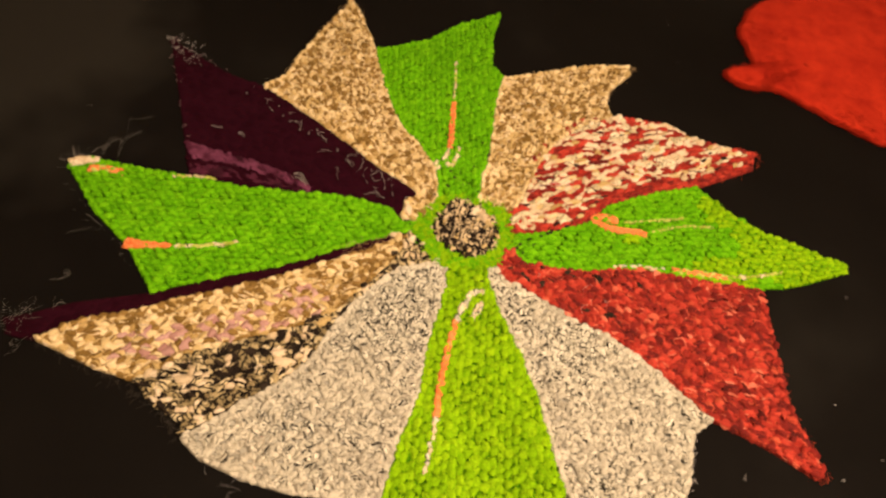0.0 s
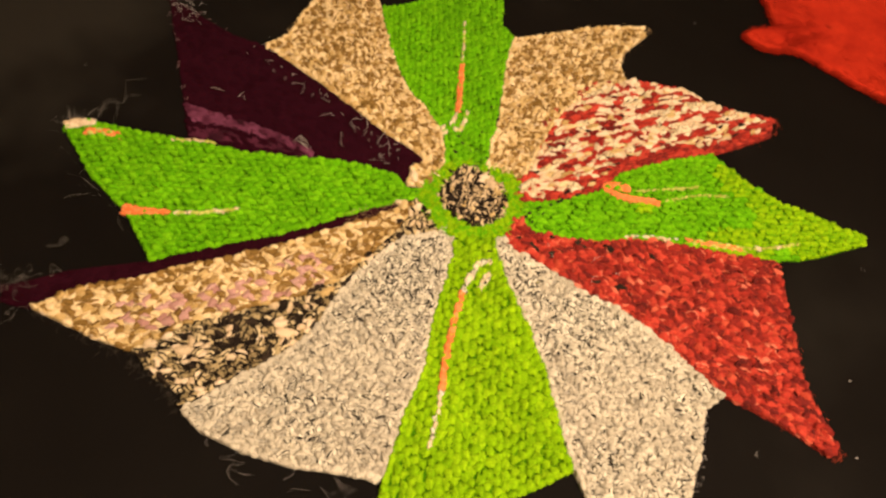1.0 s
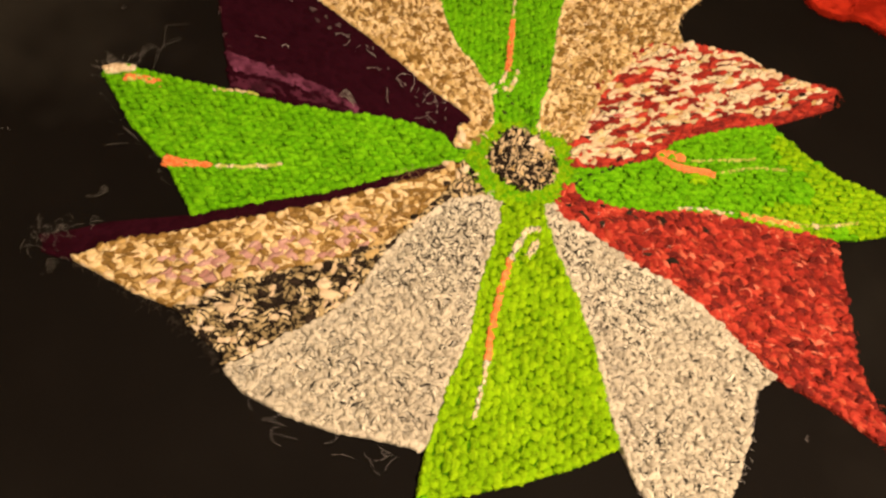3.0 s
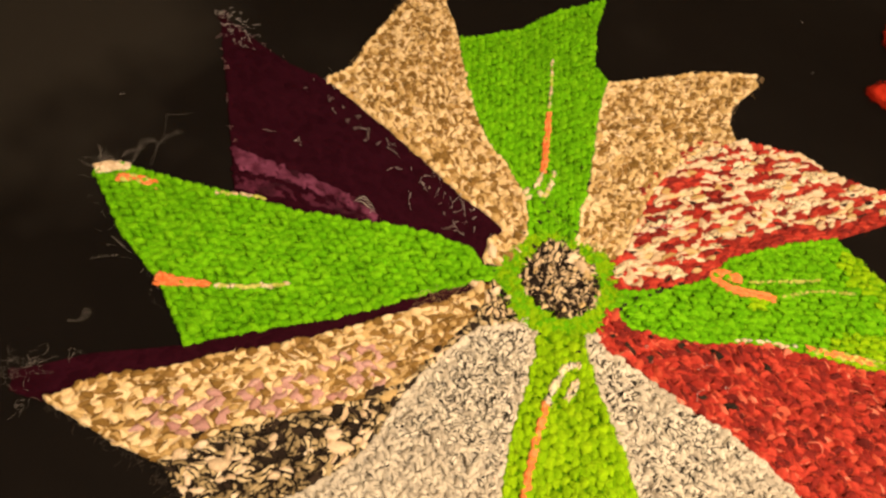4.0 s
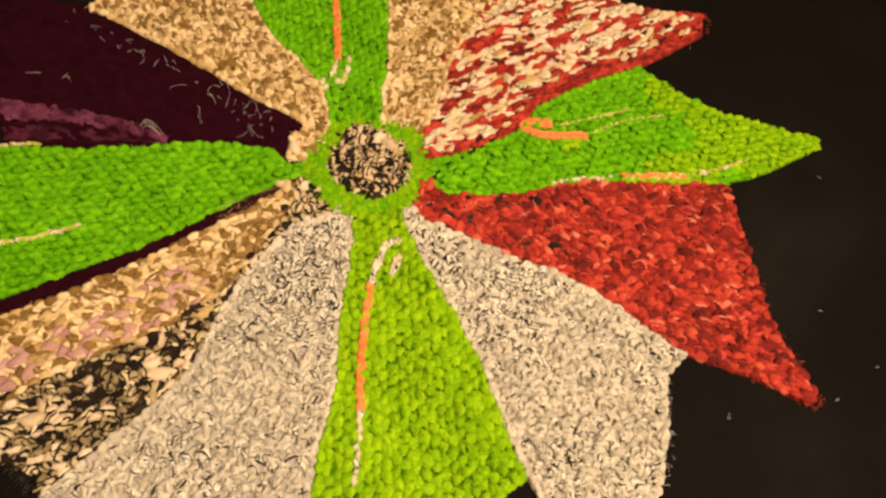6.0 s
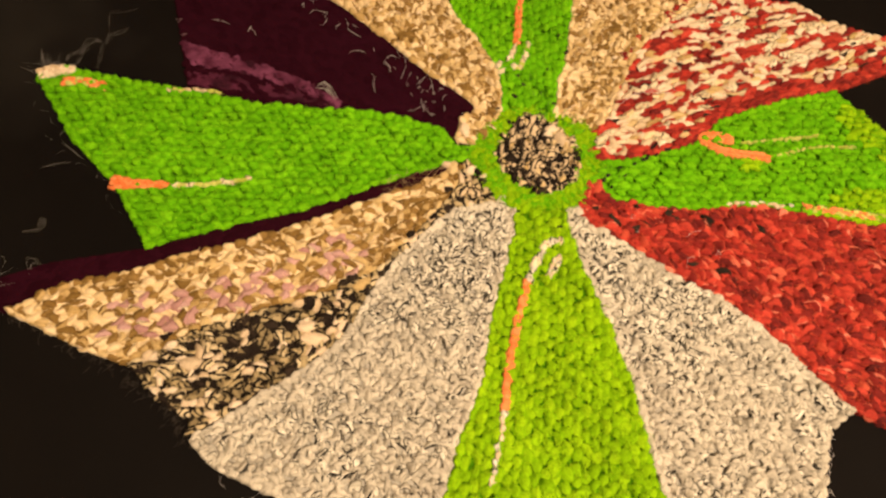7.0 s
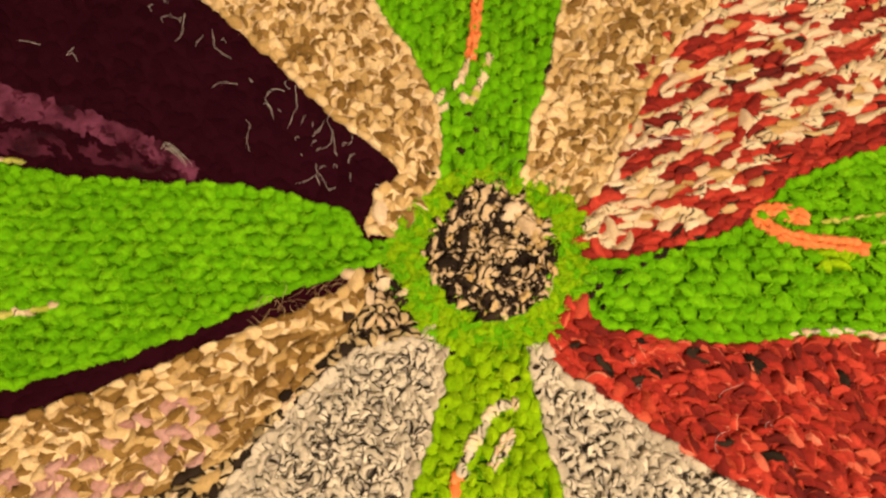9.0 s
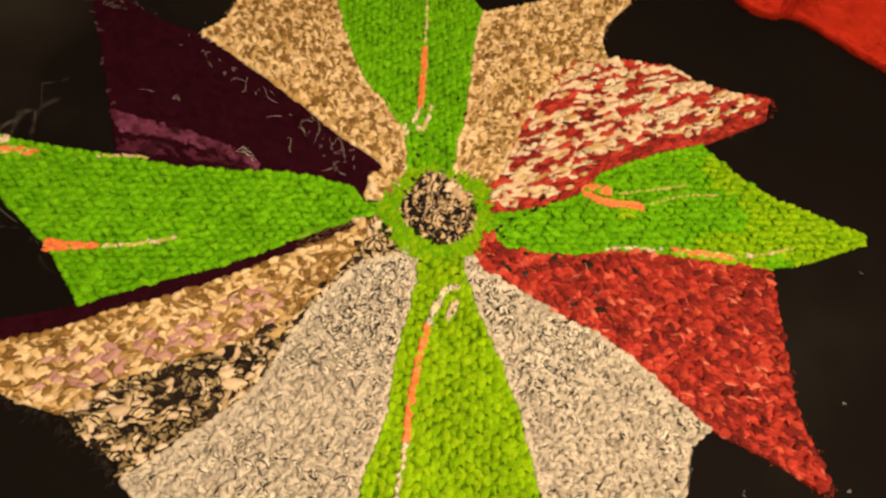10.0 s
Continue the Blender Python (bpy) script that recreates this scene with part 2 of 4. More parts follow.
def marled(slots, hem, share, rng):
    """Dark hems on the marled strips, and on only a few of the plain ones."""
    out, few = hemmed(slots, hem, share, rng), hemmed(slots, hem, share * 0.10, rng)
    return np.where((slots == 2)[:, None], few, out)


def two_sided(slots, other, share, rng):
    """Slots for each face: strips that turn over half-way show their other side on one half."""
    out = np.repeat(slots[:, None], len(STITCH_FACES), 1)
    n = len(slots)
    kind = np.where(slots == 0, rng.random(n), 1.0)
    out[np.ix_(kind < share * 0.4, ACROSS <= 2)] = other
    out[np.ix_((kind >= share * 0.4) & (kind < share * 0.7), ALONG >= 3)] = other
    out[(kind >= share * 0.7) & (kind < share)] = other
    return out


def folded(slots, other, share, hem, rim, rng):
    """Two-sided strips, of which a share shows a thin pale edge."""
    out = two_sided(slots, other, share, rng)
    n = len(slots)
    one, two = rng.random(n) < rim, rng.random(n) < rim * 0.5
    out[np.ix_(one, ACROSS == 0)] = hem
    out[np.ix_(two, ACROSS == ROUND - 2)] = hem
    return out


def stitches(name, x, y, angle, length, width, height, bend, z, rng, mats, slots, parent, crumple=0.0006, tilt=0.5, roll=0.22):
    """A joined run of stitches, one at each given place."""
    n = len(x)
    t = TEMPLATE
    lx = t[None, :, 0] * length[:, None]
    flat = t[None, :, 1] * width[:, None]
    ly = flat + t[None, :, 3] * bend[:, None]
    lz = t[None, :, 2] * height[:, None] + z[:, None] - t[None, :, 0] * (tilt * height)[:, None] + flat * rng.normal(0, roll, n)[:, None]
    c, s = np.cos(angle)[:, None], np.sin(angle)[:, None]
    v = np.stack([x[:, None] + lx * c - ly * s, y[:, None] + lx * s + ly * c, lz], -1)
    flip = rng.random(n) < 0.5
    v[flip] = v[flip].reshape(-1, RINGS, ROUND, 3)[:, ::-1, ::-1].reshape(-1, RINGS * ROUND, 3)
    v += rng.normal(0, crumple, v.shape)
    faces = (STITCH_FACES[None] + (np.arange(n) * len(t))[:, None, None]).reshape(-1, 4)
    slots = np.asarray(slots)
    if slots.ndim == 1:
        slots = np.repeat(slots[:, None], len(STITCH_FACES), 1)
    me = bpy.data.meshes.new(name)
    me.vertices.add(n * len(t))
    me.vertices.foreach_set("co", v.ravel())
    me.loops.add(faces.size)
    me.loops.foreach_set("vertex_index", faces.ravel())
    me.polygons.add(len(faces))
    me.polygons.foreach_set("loop_start", np.arange(0, faces.size, 4))
    for m in mats:
        me.materials.append(m)
    me.polygons.foreach_set("material_index", slots.ravel().astype(np.int32))
    me.polygons.foreach_set("use_smooth", np.ones(len(faces), bool))
    me.update(calc_edges=True)
    ob = new(name, me)
    ob.parent = parent
    return ob


def slab(name, ring, z0, z1, mat, parent, inset=0.0):
    """A flat piece of cloth with a rounded upper edge, from its outline."""
    bm = bmesh.new()
    bottom = [bm.verts.new((x, y, z0)) for x, y in ring]
    face = bm.faces.new(bottom)
    bm.normal_update()
    if face.normal.z < 0:
        face.normal_flip()
    top = bmesh.ops.extrude_face_region(bm, geom=[face])["geom"]
    for v in (g for g in top if isinstance(g, bmesh.types.BMVert)):
        v.co.z = z1
    bmesh.ops.recalc_face_normals(bm, faces=bm.faces)
    bmesh.ops.triangulate(bm, faces=[f for f in bm.faces if len(f.verts) > 4])
    me = bpy.data.meshes.new(name)
    bm.to_mesh(me)
    bm.free()
    me.materials.append(mat)
    ob = new(name, me)
    ob.parent = parent
    return ob


def strands(name, lines, radius, mat, label, category, kind="stuff", parent=None):
    """Loose threads: thin three-sided tubes along the given lines, finer at their ends."""
    verts, faces = [], []
    for line in lines:
        k = len(verts)
        for i, p in enumerate(line):
            d = Vector(line[min(i + 1, len(line) - 1)]) - Vector(line[max(i - 1, 0)])
            d = d.normalized() if d.length > 0 else Vector((1, 0, 0))
            side = d.cross(Vector((0, 0, 1)))
            side = side.normalized() if side.length > 1e-4 else Vector((1, 0, 0))
            up = side.cross(d)
            thick = radius * (0.35 + 0.65 * math.sin(math.pi * (i + 0.6) / (len(line) + 0.2)))
            for a in (0.0, 2.094, 4.189):
                verts.append(Vector(p) + thick * (math.cos(a) * side + math.sin(a) * up))
        for i in range(len(line) - 1):
            for j in range(3):
                a, b = k + 3 * i + j, k + 3 * i + (j + 1) % 3
                faces.append((a, b, b + 3, a + 3))
    ob = mesh_object(name, verts, faces, [mat], parent=parent)
    if label:
        tagged(ob, label, category, kind=kind)
    return ob


def curl(rng, x, y, z, reach, turn=2.5, way=None, steps=9, rise=0.004):
    """A loose curling thread that starts at a place."""
    a = rng.uniform(0, 2 * math.pi) if way is None else way
    bend = rng.normal(0, turn)
    line = []
    for i in range(steps):
        line.append((x, y, z + rise * math.sin(math.pi * i / (steps - 1)) * rng.uniform(0.6, 1.2)))
        x, y = x + reach / steps * math.cos(a), y + reach / steps * math.sin(a)
        a += bend / steps + rng.normal(0, 0.18)
    return line


# ---- the room ----
tagged(box("floor", (-2.4, -2.4, -0.1), (2.4, 2.6, 0.0), FLOOR), "black cloth-covered floor with a grey sheen painted in, and lint", "floor", kind="structure")
for name, lo, hi in (
    ("wall_north", (-2.4, 2.6, -0.1), (2.4, 2.7, 2.5)),
    ("wall_south", (-2.4, -2.5, -0.1), (2.4, -2.4, 2.5)),
    ("wall_east", (2.4, -2.5, -0.1), (2.5, 2.7, 2.5)),
    ("wall_west", (-2.5, -2.5, -0.1), (-2.4, 2.7, 2.5)),
    ("ceiling", (-2.5, -2.5, 2.5), (2.5, 2.7, 2.6)),
):
    tagged(box(name, lo, hi, WALL), "plain cream painted " + name.split("_")[0], name.split("_")[0], kind="structure")

# ---- the knitted flower rug ----
TOP = 0.012
# Seams between the panels, from the hub outwards.
SEAMS = {
    "green_top|tan_back": [(-0.074, 0.048), (-0.067, 0.077), (-0.070, 0.104), (-0.082, 0.142), (-0.126, 0.204), (-0.17, 0.249), (-0.226, 0.343), (-0.283, 0.483)],
    "tan_back|plum_back": [(-0.124, -0.002), (-0.127, 0.021), (-0.124, 0.043), (-0.108, 0.068), (-0.149, 0.094), (-0.182, 0.110), (-0.246, 0.150), (-0.358, 0.215), (-0.489, 0.285)],
    "plum_back|green_west": [(-0.123, -0.010), (-0.144, 0.011), (-0.180, 0.018), (-0.228, 0.022), (-0.305, 0.013), (-0.424, -0.005), (-0.542, -0.01)],
    "green_west|plum_front": [(-0.110, -0.034), (-0.139, -0.050), (-0.185, -0.080), (-0.255, -0.128), (-0.321, -0.172), (-0.387, -0.208), (-0.452, -0.244), (-0.504, -0.276)],
    "plum_front|tan_west": [(-0.110, -0.043), (-0.140, -0.068), (-0.180, -0.098), (-0.225, -0.129), (-0.298, -0.18), (-0.376, -0.232), (-0.454, -0.275), (-0.526, -0.321), (-0.6, -0.358), (-0.642, -0.402)],
    "tan_west|black": [(-0.112, -0.052), (-0.110, -0.081), (-0.135, -0.137), (-0.186, -0.230), (-0.261, -0.292), (-0.337, -0.333), (-0.408, -0.38), (-0.468, -0.435)],
    "black|grey_west": [(-0.049, -0.095), (-0.071, -0.101), (-0.112, -0.126), (-0.159, -0.196), (-0.193, -0.272), (-0.222, -0.352), (-0.285, -0.425), (-0.36, -0.503)],
    "grey_west|green_front": [(-0.020, -0.091), (-0.016, -0.109), (-0.017, -0.180), (-0.025, -0.273), (-0.023, -0.357), (-0.035, -0.421), (-0.043, -0.488), (-0.048, -0.543)],
    "green_front|grey_east": [(0.054, -0.083), (0.065, -0.112), (0.091, -0.170), (0.141, -0.257), (0.173, -0.324), (0.196, -0.388), (0.231, -0.476)],
    "grey_east|red": [(0.073, -0.073), (0.092, -0.094), (0.150, -0.117), (0.210, -0.143), (0.279, -0.168), (0.347, -0.201), (0.411, -0.25), (0.473, -0.296)],
    "red|green_east": [(0.099, -0.026), (0.120, -0.045), (0.204, -0.043), (0.281, -0.025), (0.345, -0.006), (0.441, -0.002), (0.593, 0.005)],
    "green_east|red_cream": [(0.087, 0.018), (0.113, 0.021), (0.159, 0.039), (0.232, 0.078), (0.256, 0.108), (0.290, 0.147), (0.362, 0.193), (0.47, 0.249)],
    "red_cream|tan_east": [(0.081, 0.070), (0.102, 0.100), (0.116, 0.165), (0.138, 0.235), (0.169, 0.303), (0.216, 0.362), (0.285, 0.417)],
    "tan_east|green_top": [(0.018, 0.112), (0.014, 0.149), (0.020, 0.192), (0.020, 0.276), (0.017, 0.38), (0.022, 0.477)],
}
# Outer rims of the panels, from one seam to the next.
RIMS = {
    "green_top": [(-0.008, 0.517), (-0.018, 0.627), (-0.012, 0.724), (-0.104, 0.647), (-0.178, 0.551)],
    "tan_east": [(0.272, 0.468), (0.278, 0.514), (0.328, 0.591), (0.319, 0.619), (0.208, 0.582), (0.101, 0.52)],
    "red_cream": [(0.508, 0.273), (0.609, 0.344), (0.614, 0.396), (0.49, 0.397), (0.412, 0.434)],
    "green_east": [(0.583, 0.01), (0.636, 0.023), (0.688, 0.047), (0.776, 0.097), (0.773, 0.116), (0.612, 0.156), (0.554, 0.187)],
    "red": [(0.498, -0.303), (0.57, -0.327), (0.643, -0.363), (0.656, -0.34), (0.614, -0.241), (0.605, -0.156)],
    "grey_east": [(0.259, -0.521), (0.306, -0.576), (0.388, -0.538), (0.428, -0.418), (0.439, -0.329)],
    "green_front": [(-0.046, -0.626), (0.086, -0.565), (0.167, -0.52)],
    "grey_west": [(-0.358, -0.514), (-0.325, -0.535), (-0.254, -0.551), (-0.187, -0.557), (-0.123, -0.552), (-0.054, -0.55)],
    "black": [(-0.423, -0.467), (-0.373, -0.486)],
    "tan_west": [(-0.518, -0.431)],
    "plum_front": [(-0.618, -0.324), (-0.705, -0.38), (-0.68, -0.403)],
    "green_west": [(-0.641, -0.013), (-0.734, -0.014), (-0.764, -0.041), (-0.671, -0.134), (-0.584, -0.192)],
    "plum_back": [(-0.565, 0.298), (-0.664, 0.34), (-0.728, 0.371), (-0.635, 0.184), (-0.588, 0.089)],
    "tan_back": [(-0.341, 0.597), (-0.383, 0.652), (-0.412, 0.546), (-0.444, 0.415), (-0.454, 0.331)],
}
HUB = np.array([(-0.059, 0.07), (-0.021, 0.091), (0.026, 0.082), (0.077, 0.076), (0.089, 0.037), (0.1, 0.005), (0.085, -0.032), (0.08, -0.066), (0.051, -0.078), (-0.02, -0.094), (-0.054, -0.085), (-0.071, -0.056), (-0.1, -0.029), (-0.096, 0.001), (-0.082, 0.034)])
CORE = np.array([(-0.018, 0.075), (0.021, 0.067), (0.053, 0.042), (0.064, 0.016), (0.063, -0.024), (0.048, -0.048), (0.014, -0.064), (-0.018, -0.056), (-0.048, -0.034), (-0.060, -0.008), (-0.053, 0.028), (-0.038, 0.056)])


def wavering(line, reach=0.0030):
    """A seam drawn in and let out by the stitches on either side of it."""
    line = smooth_line(line, 10)
    return line + np.array([[reach * noise.noise((x * 55, y * 55, 1.7)), reach * noise.noise((x * 55, y * 55, 6.1))] for x, y in line])


SMOOTH_SEAMS = {k: wavering(v) for k, v in SEAMS.items()}


def outline(first, panel, second):
    """The panel between two seams, closed over its rim."""
    a, b = SMOOTH_SEAMS[first], SMOOTH_SEAMS[second]
    return np.vstack([a[:1] * 0.62, a, np.array(RIMS[panel]).reshape(-1, 2), b[::-1], b[:1] * 0.62])


rug = empty("knitted_rug", "flower-shaped rug knitted from green, red, grey, tan and plum cloth strips", "rug")


def ragged_grid(rng, ring, angle, along, across, jitter):
    """Places of stitches in rows at an angle that lie within an outline, clear of its edge."""
    mid = ring.mean(0)
    r = np.hypot(*(ring - mid).T).max() + 0.03
    u, v = np.meshgrid(np.arange(-r, r, along), np.arange(-r, r, across))
    row = np.round(v / across).astype(int)
    u = u + (row % 2) * along * 0.5
    u, v = u + rng.normal(0, jitter * along, u.shape), v + rng.normal(0, jitter * across, v.shape)
    c, s = math.cos(angle), math.sin(angle)
    x, y = mid[0] + u * c - v * s, mid[1] + u * s + v * c
    keep = inside(x, y, ring) & ~inside(x, y, HUB)
    x, y, row = x[keep], y[keep], row[keep]
    clear = line_distance(x, y, np.vstack([ring, ring[:1]]))[0] > 0.006
    return x[clear], y[clear], row[clear]


def selvedge(rng, ring, step, inset):
    """Places and directions of the edge stitches that run round an outline."""
    p = np.vstack([ring, ring[:1]])
    far = np.concatenate([[0], np.cumsum(np.hypot(*np.diff(p, axis=0).T))])
    s = np.arange(0, far[-1], step)
    x, y = np.interp(s, far, p[:, 0]), np.interp(s, far, p[:, 1])
    a = np.arctan2(np.interp(s + 0.004, far, p[:, 1]) - np.interp(s - 0.004, far, p[:, 1]), np.interp(s + 0.004, far, p[:, 0]) - np.interp(s - 0.004, far, p[:, 0]))
    area = np.sum(p[:-1, 0] * p[1:, 1] - p[1:, 0] * p[:-1, 1])
    side = 1 if area > 0 else -1
    x, y = x - side * inset * np.sin(a), y + side * inset * np.cos(a)
    keep = ~inside(x, y, HUB)
    return x[keep], y[keep], a[keep]


def fibres(name, x, y, ang, z, reach, mat, parent, rng, radius=0.00035):
    """Short fibres of the frayed cloth that lie over the stitches."""
    n = len(x)
    t = np.array([0.0, 0.35, 0.7, 1.0])
    bend = rng.normal(0, 0.9, n)
    far = reach * rng.uniform(0.5, 1.4, n)
    a = ang[:, None] + bend[:, None] * t
    px = x[:, None] + far[:, None] * t * np.cos(a)
    py = y[:, None] + far[:, None] * t * np.sin(a)
    pz = z[:, None] + 0.0016 * np.sin(math.pi * t) * rng.uniform(0.4, 1.5, n)[:, None]
    thick = radius * np.array([1.0, 1.3, 1.0, 0.3])
    sx, sy = -np.sin(a) * thick, np.cos(a) * thick
    left, right, ridge = np.stack([px + sx, py + sy, pz], -1), np.stack([px - sx, py - sy, pz], -1), np.stack([px, py, pz + thick * 1.2], -1)
    v = np.stack([left, ridge, right], 2).reshape(-1, 3)
    base = np.array([(3 * i + j, 3 * i + j + 1, 3 * i + j + 4, 3 * i + j + 3) for i in range(3) for j in range(2)])
    f = (base[None] + (np.arange(n) * 12)[:, None, None]).reshape(-1, 4)
    me = bpy.data.meshes.new(name)
    me.vertices.add(len(v))
    me.vertices.foreach_set("co", v.ravel())
    me.loops.add(f.size)
    me.loops.foreach_set("vertex_index", f.ravel())
    me.polygons.add(len(f))
    me.polygons.foreach_set("loop_start", np.arange(0, f.size, 4))
    me.polygons.foreach_set("use_smooth", np.ones(len(f), bool))
    me.materials.append(mat)
    me.update(calc_edges=True)
    ob = new(name, me)
    ob.parent = parent
    return tagged(ob, kind="stuff")


def near_hub(x, y):
    return np.hypot(x, y) < 0.165


def loops(name, rest, x, y, ang, long, wide, tall, bow, z, rng, mats, slots, parent, single, crumple=0.0006, tilt=0.5, roll=0.22):
    """Stitches round the hub as parts of their own, the many further ones joined."""
    for k in np.flatnonzero(single):
        k = slice(k, k + 1)
        stitches(name, x[k], y[k], ang[k], long[k], wide[k], tall[k], bow[k], z[k], rng, mats, slots[k], parent, crumple, tilt, roll)
    k = ~single
    if k.any():
        tagged(stitches(rest, x[k], y[k], ang[k], long[k], wide[k], tall[k], bow[k], z[k], rng, mats, slots[k], parent, crumple, tilt, roll), kind="stuff")


def panel(name, label, first, second, mats, angle, along, across, size, choose=None, jitter=0.12, swing=0.25, seed=1, backing=None, height=0.0066, crumple=0.0006, bend=0.0025, turn=0.16, roll=0.22, sides=None, frayed=None, mixed=False, sink=0.0055, swell=None, edge=None):
    """A wedge of knitting between two seams: its backing and its stitches."""
    rng = np.random.default_rng(seed)
    ring = outline(first, name, second)
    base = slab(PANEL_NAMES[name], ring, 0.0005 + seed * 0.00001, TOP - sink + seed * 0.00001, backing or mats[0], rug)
    tagged(base, label)
    x, y, row = ragged_grid(rng, ring, math.radians(angle), along, across, jitter)
    ex, ey, ea = selvedge(rng, ring, 0.0155, 0.0050)
    m, n = len(x), len(x) + len(ex)
    slant = rng.choice([-1, 1], m) if mixed else np.where(row % 2 == 0, 1, -1)
    ang = np.concatenate([math.radians(angle) + slant * swing + rng.normal(0, turn, m), ea + rng.normal(0, 0.18, n - m)])
    slant = np.concatenate([slant, np.ones(n - m)])
    x, y, row = np.concatenate([x, ex]), np.concatenate([y, ey]), np.concatenate([row, np.zeros(n - m, int)])
    slots = np.zeros(n, int) if choose is None else choose(x, y, row, rng)
    if sides:
        slots = sides[0](slots, *sides[1:], rng)
    if edge is not None:
        slots[m:] = edge
    long, wide, tall = size[0] * rng.uniform(0.8, 1.25, n), size[1] * rng.uniform(0.75, 1.25, n), height * rng.uniform(0.6, 1.3, n)
    bow, z = slant * bend * rng.uniform(0.4, 1.5, n), TOP - 0.0062 + rng.normal(0, 0.0006, n)
    bow[m:], long[m:], wide[m:] = -0.0010, 0.0195 * rng.uniform(0.9, 1.15, n - m), 0.0125 * rng.uniform(0.9, 1.2, n - m)
    if swell:
        c, s = math.cos(math.radians(angle)), math.sin(math.radians(angle))
        z += swell * np.cos((x * c + y * s) * 2 * math.pi / 0.021) * np.cos((y * c - x * s) * 2 * math.pi / 0.025)
    loops("stitch", "knitting", x, y, ang, long, wide, tall, bow, z, rng, mats, slots, base, near_hub(x, y), crumple, 0.5, roll)
    if frayed:
        mat, per, reach = frayed
        fx, fy = np.repeat(x[:m], per), np.repeat(y[:m], per)
        k = len(fx)
        fibres("frayed_nap", fx + rng.normal(0, 0.003, k), fy + rng.normal(0, 0.003, k), rng.choice([0.0, math.pi], k) + np.repeat(ang[:m], per) + rng.normal(0, 0.8, k), TOP + rng.uniform(-0.0025, 0.0005, k), reach, mat, base, rng)
    return base


PANEL_NAMES = {
    "green_top": "green_petal", "green_west": "green_petal", "green_front": "green_petal", "green_east": "green_petal",
    "tan_back": "tan_panel", "tan_east": "tan_panel", "tan_west": "tan_panel", "plum_back": "plum_panel", "plum_front": "plum_panel",
    "black": "speckled_panel", "grey_west": "grey_panel", "grey_east": "grey_panel", "red": "red_panel", "red_cream": "red_and_cream_panel",
}


def streaks(along_angle, scale, cut, band):
    """Which of two colours a stitch takes: streaks along the rows, and a plain band by a seam."""
    def pick(x, y, row, rng):
        c, s = math.cos(math.radians(along_angle)), math.sin(math.radians(along_angle))
        out = np.empty(len(x), int)
        for i, (px, py, r) in enumerate(zip(x, y, row)):
            u = px * c + py * s
            out[i] = noise.noise((u * scale, r * 0.9, 3.1)) > cut
        near, far = line_distance(x, y, SMOOTH_SEAMS[band])
        inked = np.array([noise.noise((a * 24, b * 24, 8.3)) for a, b in zip(x, y)]) + rng.normal(0, 0.12, len(x)) > 0.14
        out[(out == 1) & inked] = 4
        out[(out == 1) & (rng.random(len(x)) < 0.25)] = 2
        out[near < 0.010 + 0.016 * far] = 0
        rim, _ = line_distance(x, y, np.array(RIMS["red_cream"][:3]) + np.array([(-0.04, -0.025), (0, 0), (0, 0)]))
        out[rim < 0.022] = 0
        return out
    return pick


def tan_east_mix(x, y, row, rng):
    """Tan, with red stitches straying in from the streaked panel."""
    d, s = line_distance(x, y, SMOOTH_SEAMS["red_cream|tan_east"])
    return np.where((d < 0.024) & (s > 0.3) & (rng.random(len(x)) < 0.28), 2, 0)


def tan_mix(x, y, row, rng):
    """Tan with a mauve band."""
    d, s = line_distance(x, y, smooth_line([(-0.50, -0.385), (-0.379, -0.32), (-0.305, -0.272), (-0.225, -0.215)]))
    out = np.zeros(len(x), int)
    out[(d < 0.028) & (rng.random(len(x)) < 0.42)] = 2
    edge, _ = line_distance(x, y, SMOOTH_SEAMS["tan_west|black"])
    out[(edge < 0.012) & (rng.random(len(x)) < 0.14)] = 3
    return out


def greens(second, rim=False):
    """The second green strewn thinly among the first, and where asked taking over towards the tip."""
    def pick(x, y, row, rng):
        cloud = np.array([noise.noise((a * 9, b * 9, 5.2)) for a, b in zip(x, y)]) + rng.normal(0, 0.03 if rim else 0.07, len(x))
        if rim:
            cloud = cloud + np.clip((x - 0.30) * 2.2 - np.clip(y - 0.06, 0, 1) * 3.0, -0.2, 0.7)
        return (cloud > second).astype(int)
    return pick


def speckle_mix(x, y, row, rng):
    return rng.choice([0, 1, 2], len(x), p=[0.74, 0.09, 0.17])


def grey_mix(x, y, row, rng):
    """Marled strips near the hub, giving way to plainer ones in patches."""
    cloud = np.array([noise.noise((a * 11, b * 11, 9.4)) for a, b in zip(x, y)])
    plainer = np.clip((np.hypot(x, y) - 0.20) / 0.22, 0, 1) * 0.85 + cloud * 0.6
    return np.where(rng.random(len(x)) < plainer, 2, 0)


def red_mix(x, y, row, rng):
    """Red with deeper stitches in clusters, and a rare black one near the hub that paints a shaded hole."""
    dark = np.array([noise.noise((a * 28, b * 28, 7.7)) for a, b in zip(x, y)])
    chance = rng.random(len(x))
    out = np.where((dark > 0.05) & (chance < 0.24) | (chance > 0.96), 3, np.where(rng.random(len(x)) < 0.10, 1, 0))
    out[(dark < -0.1) & (chance < 0.05) & (np.hypot(x, y) < 0.36)] = 2
    return out


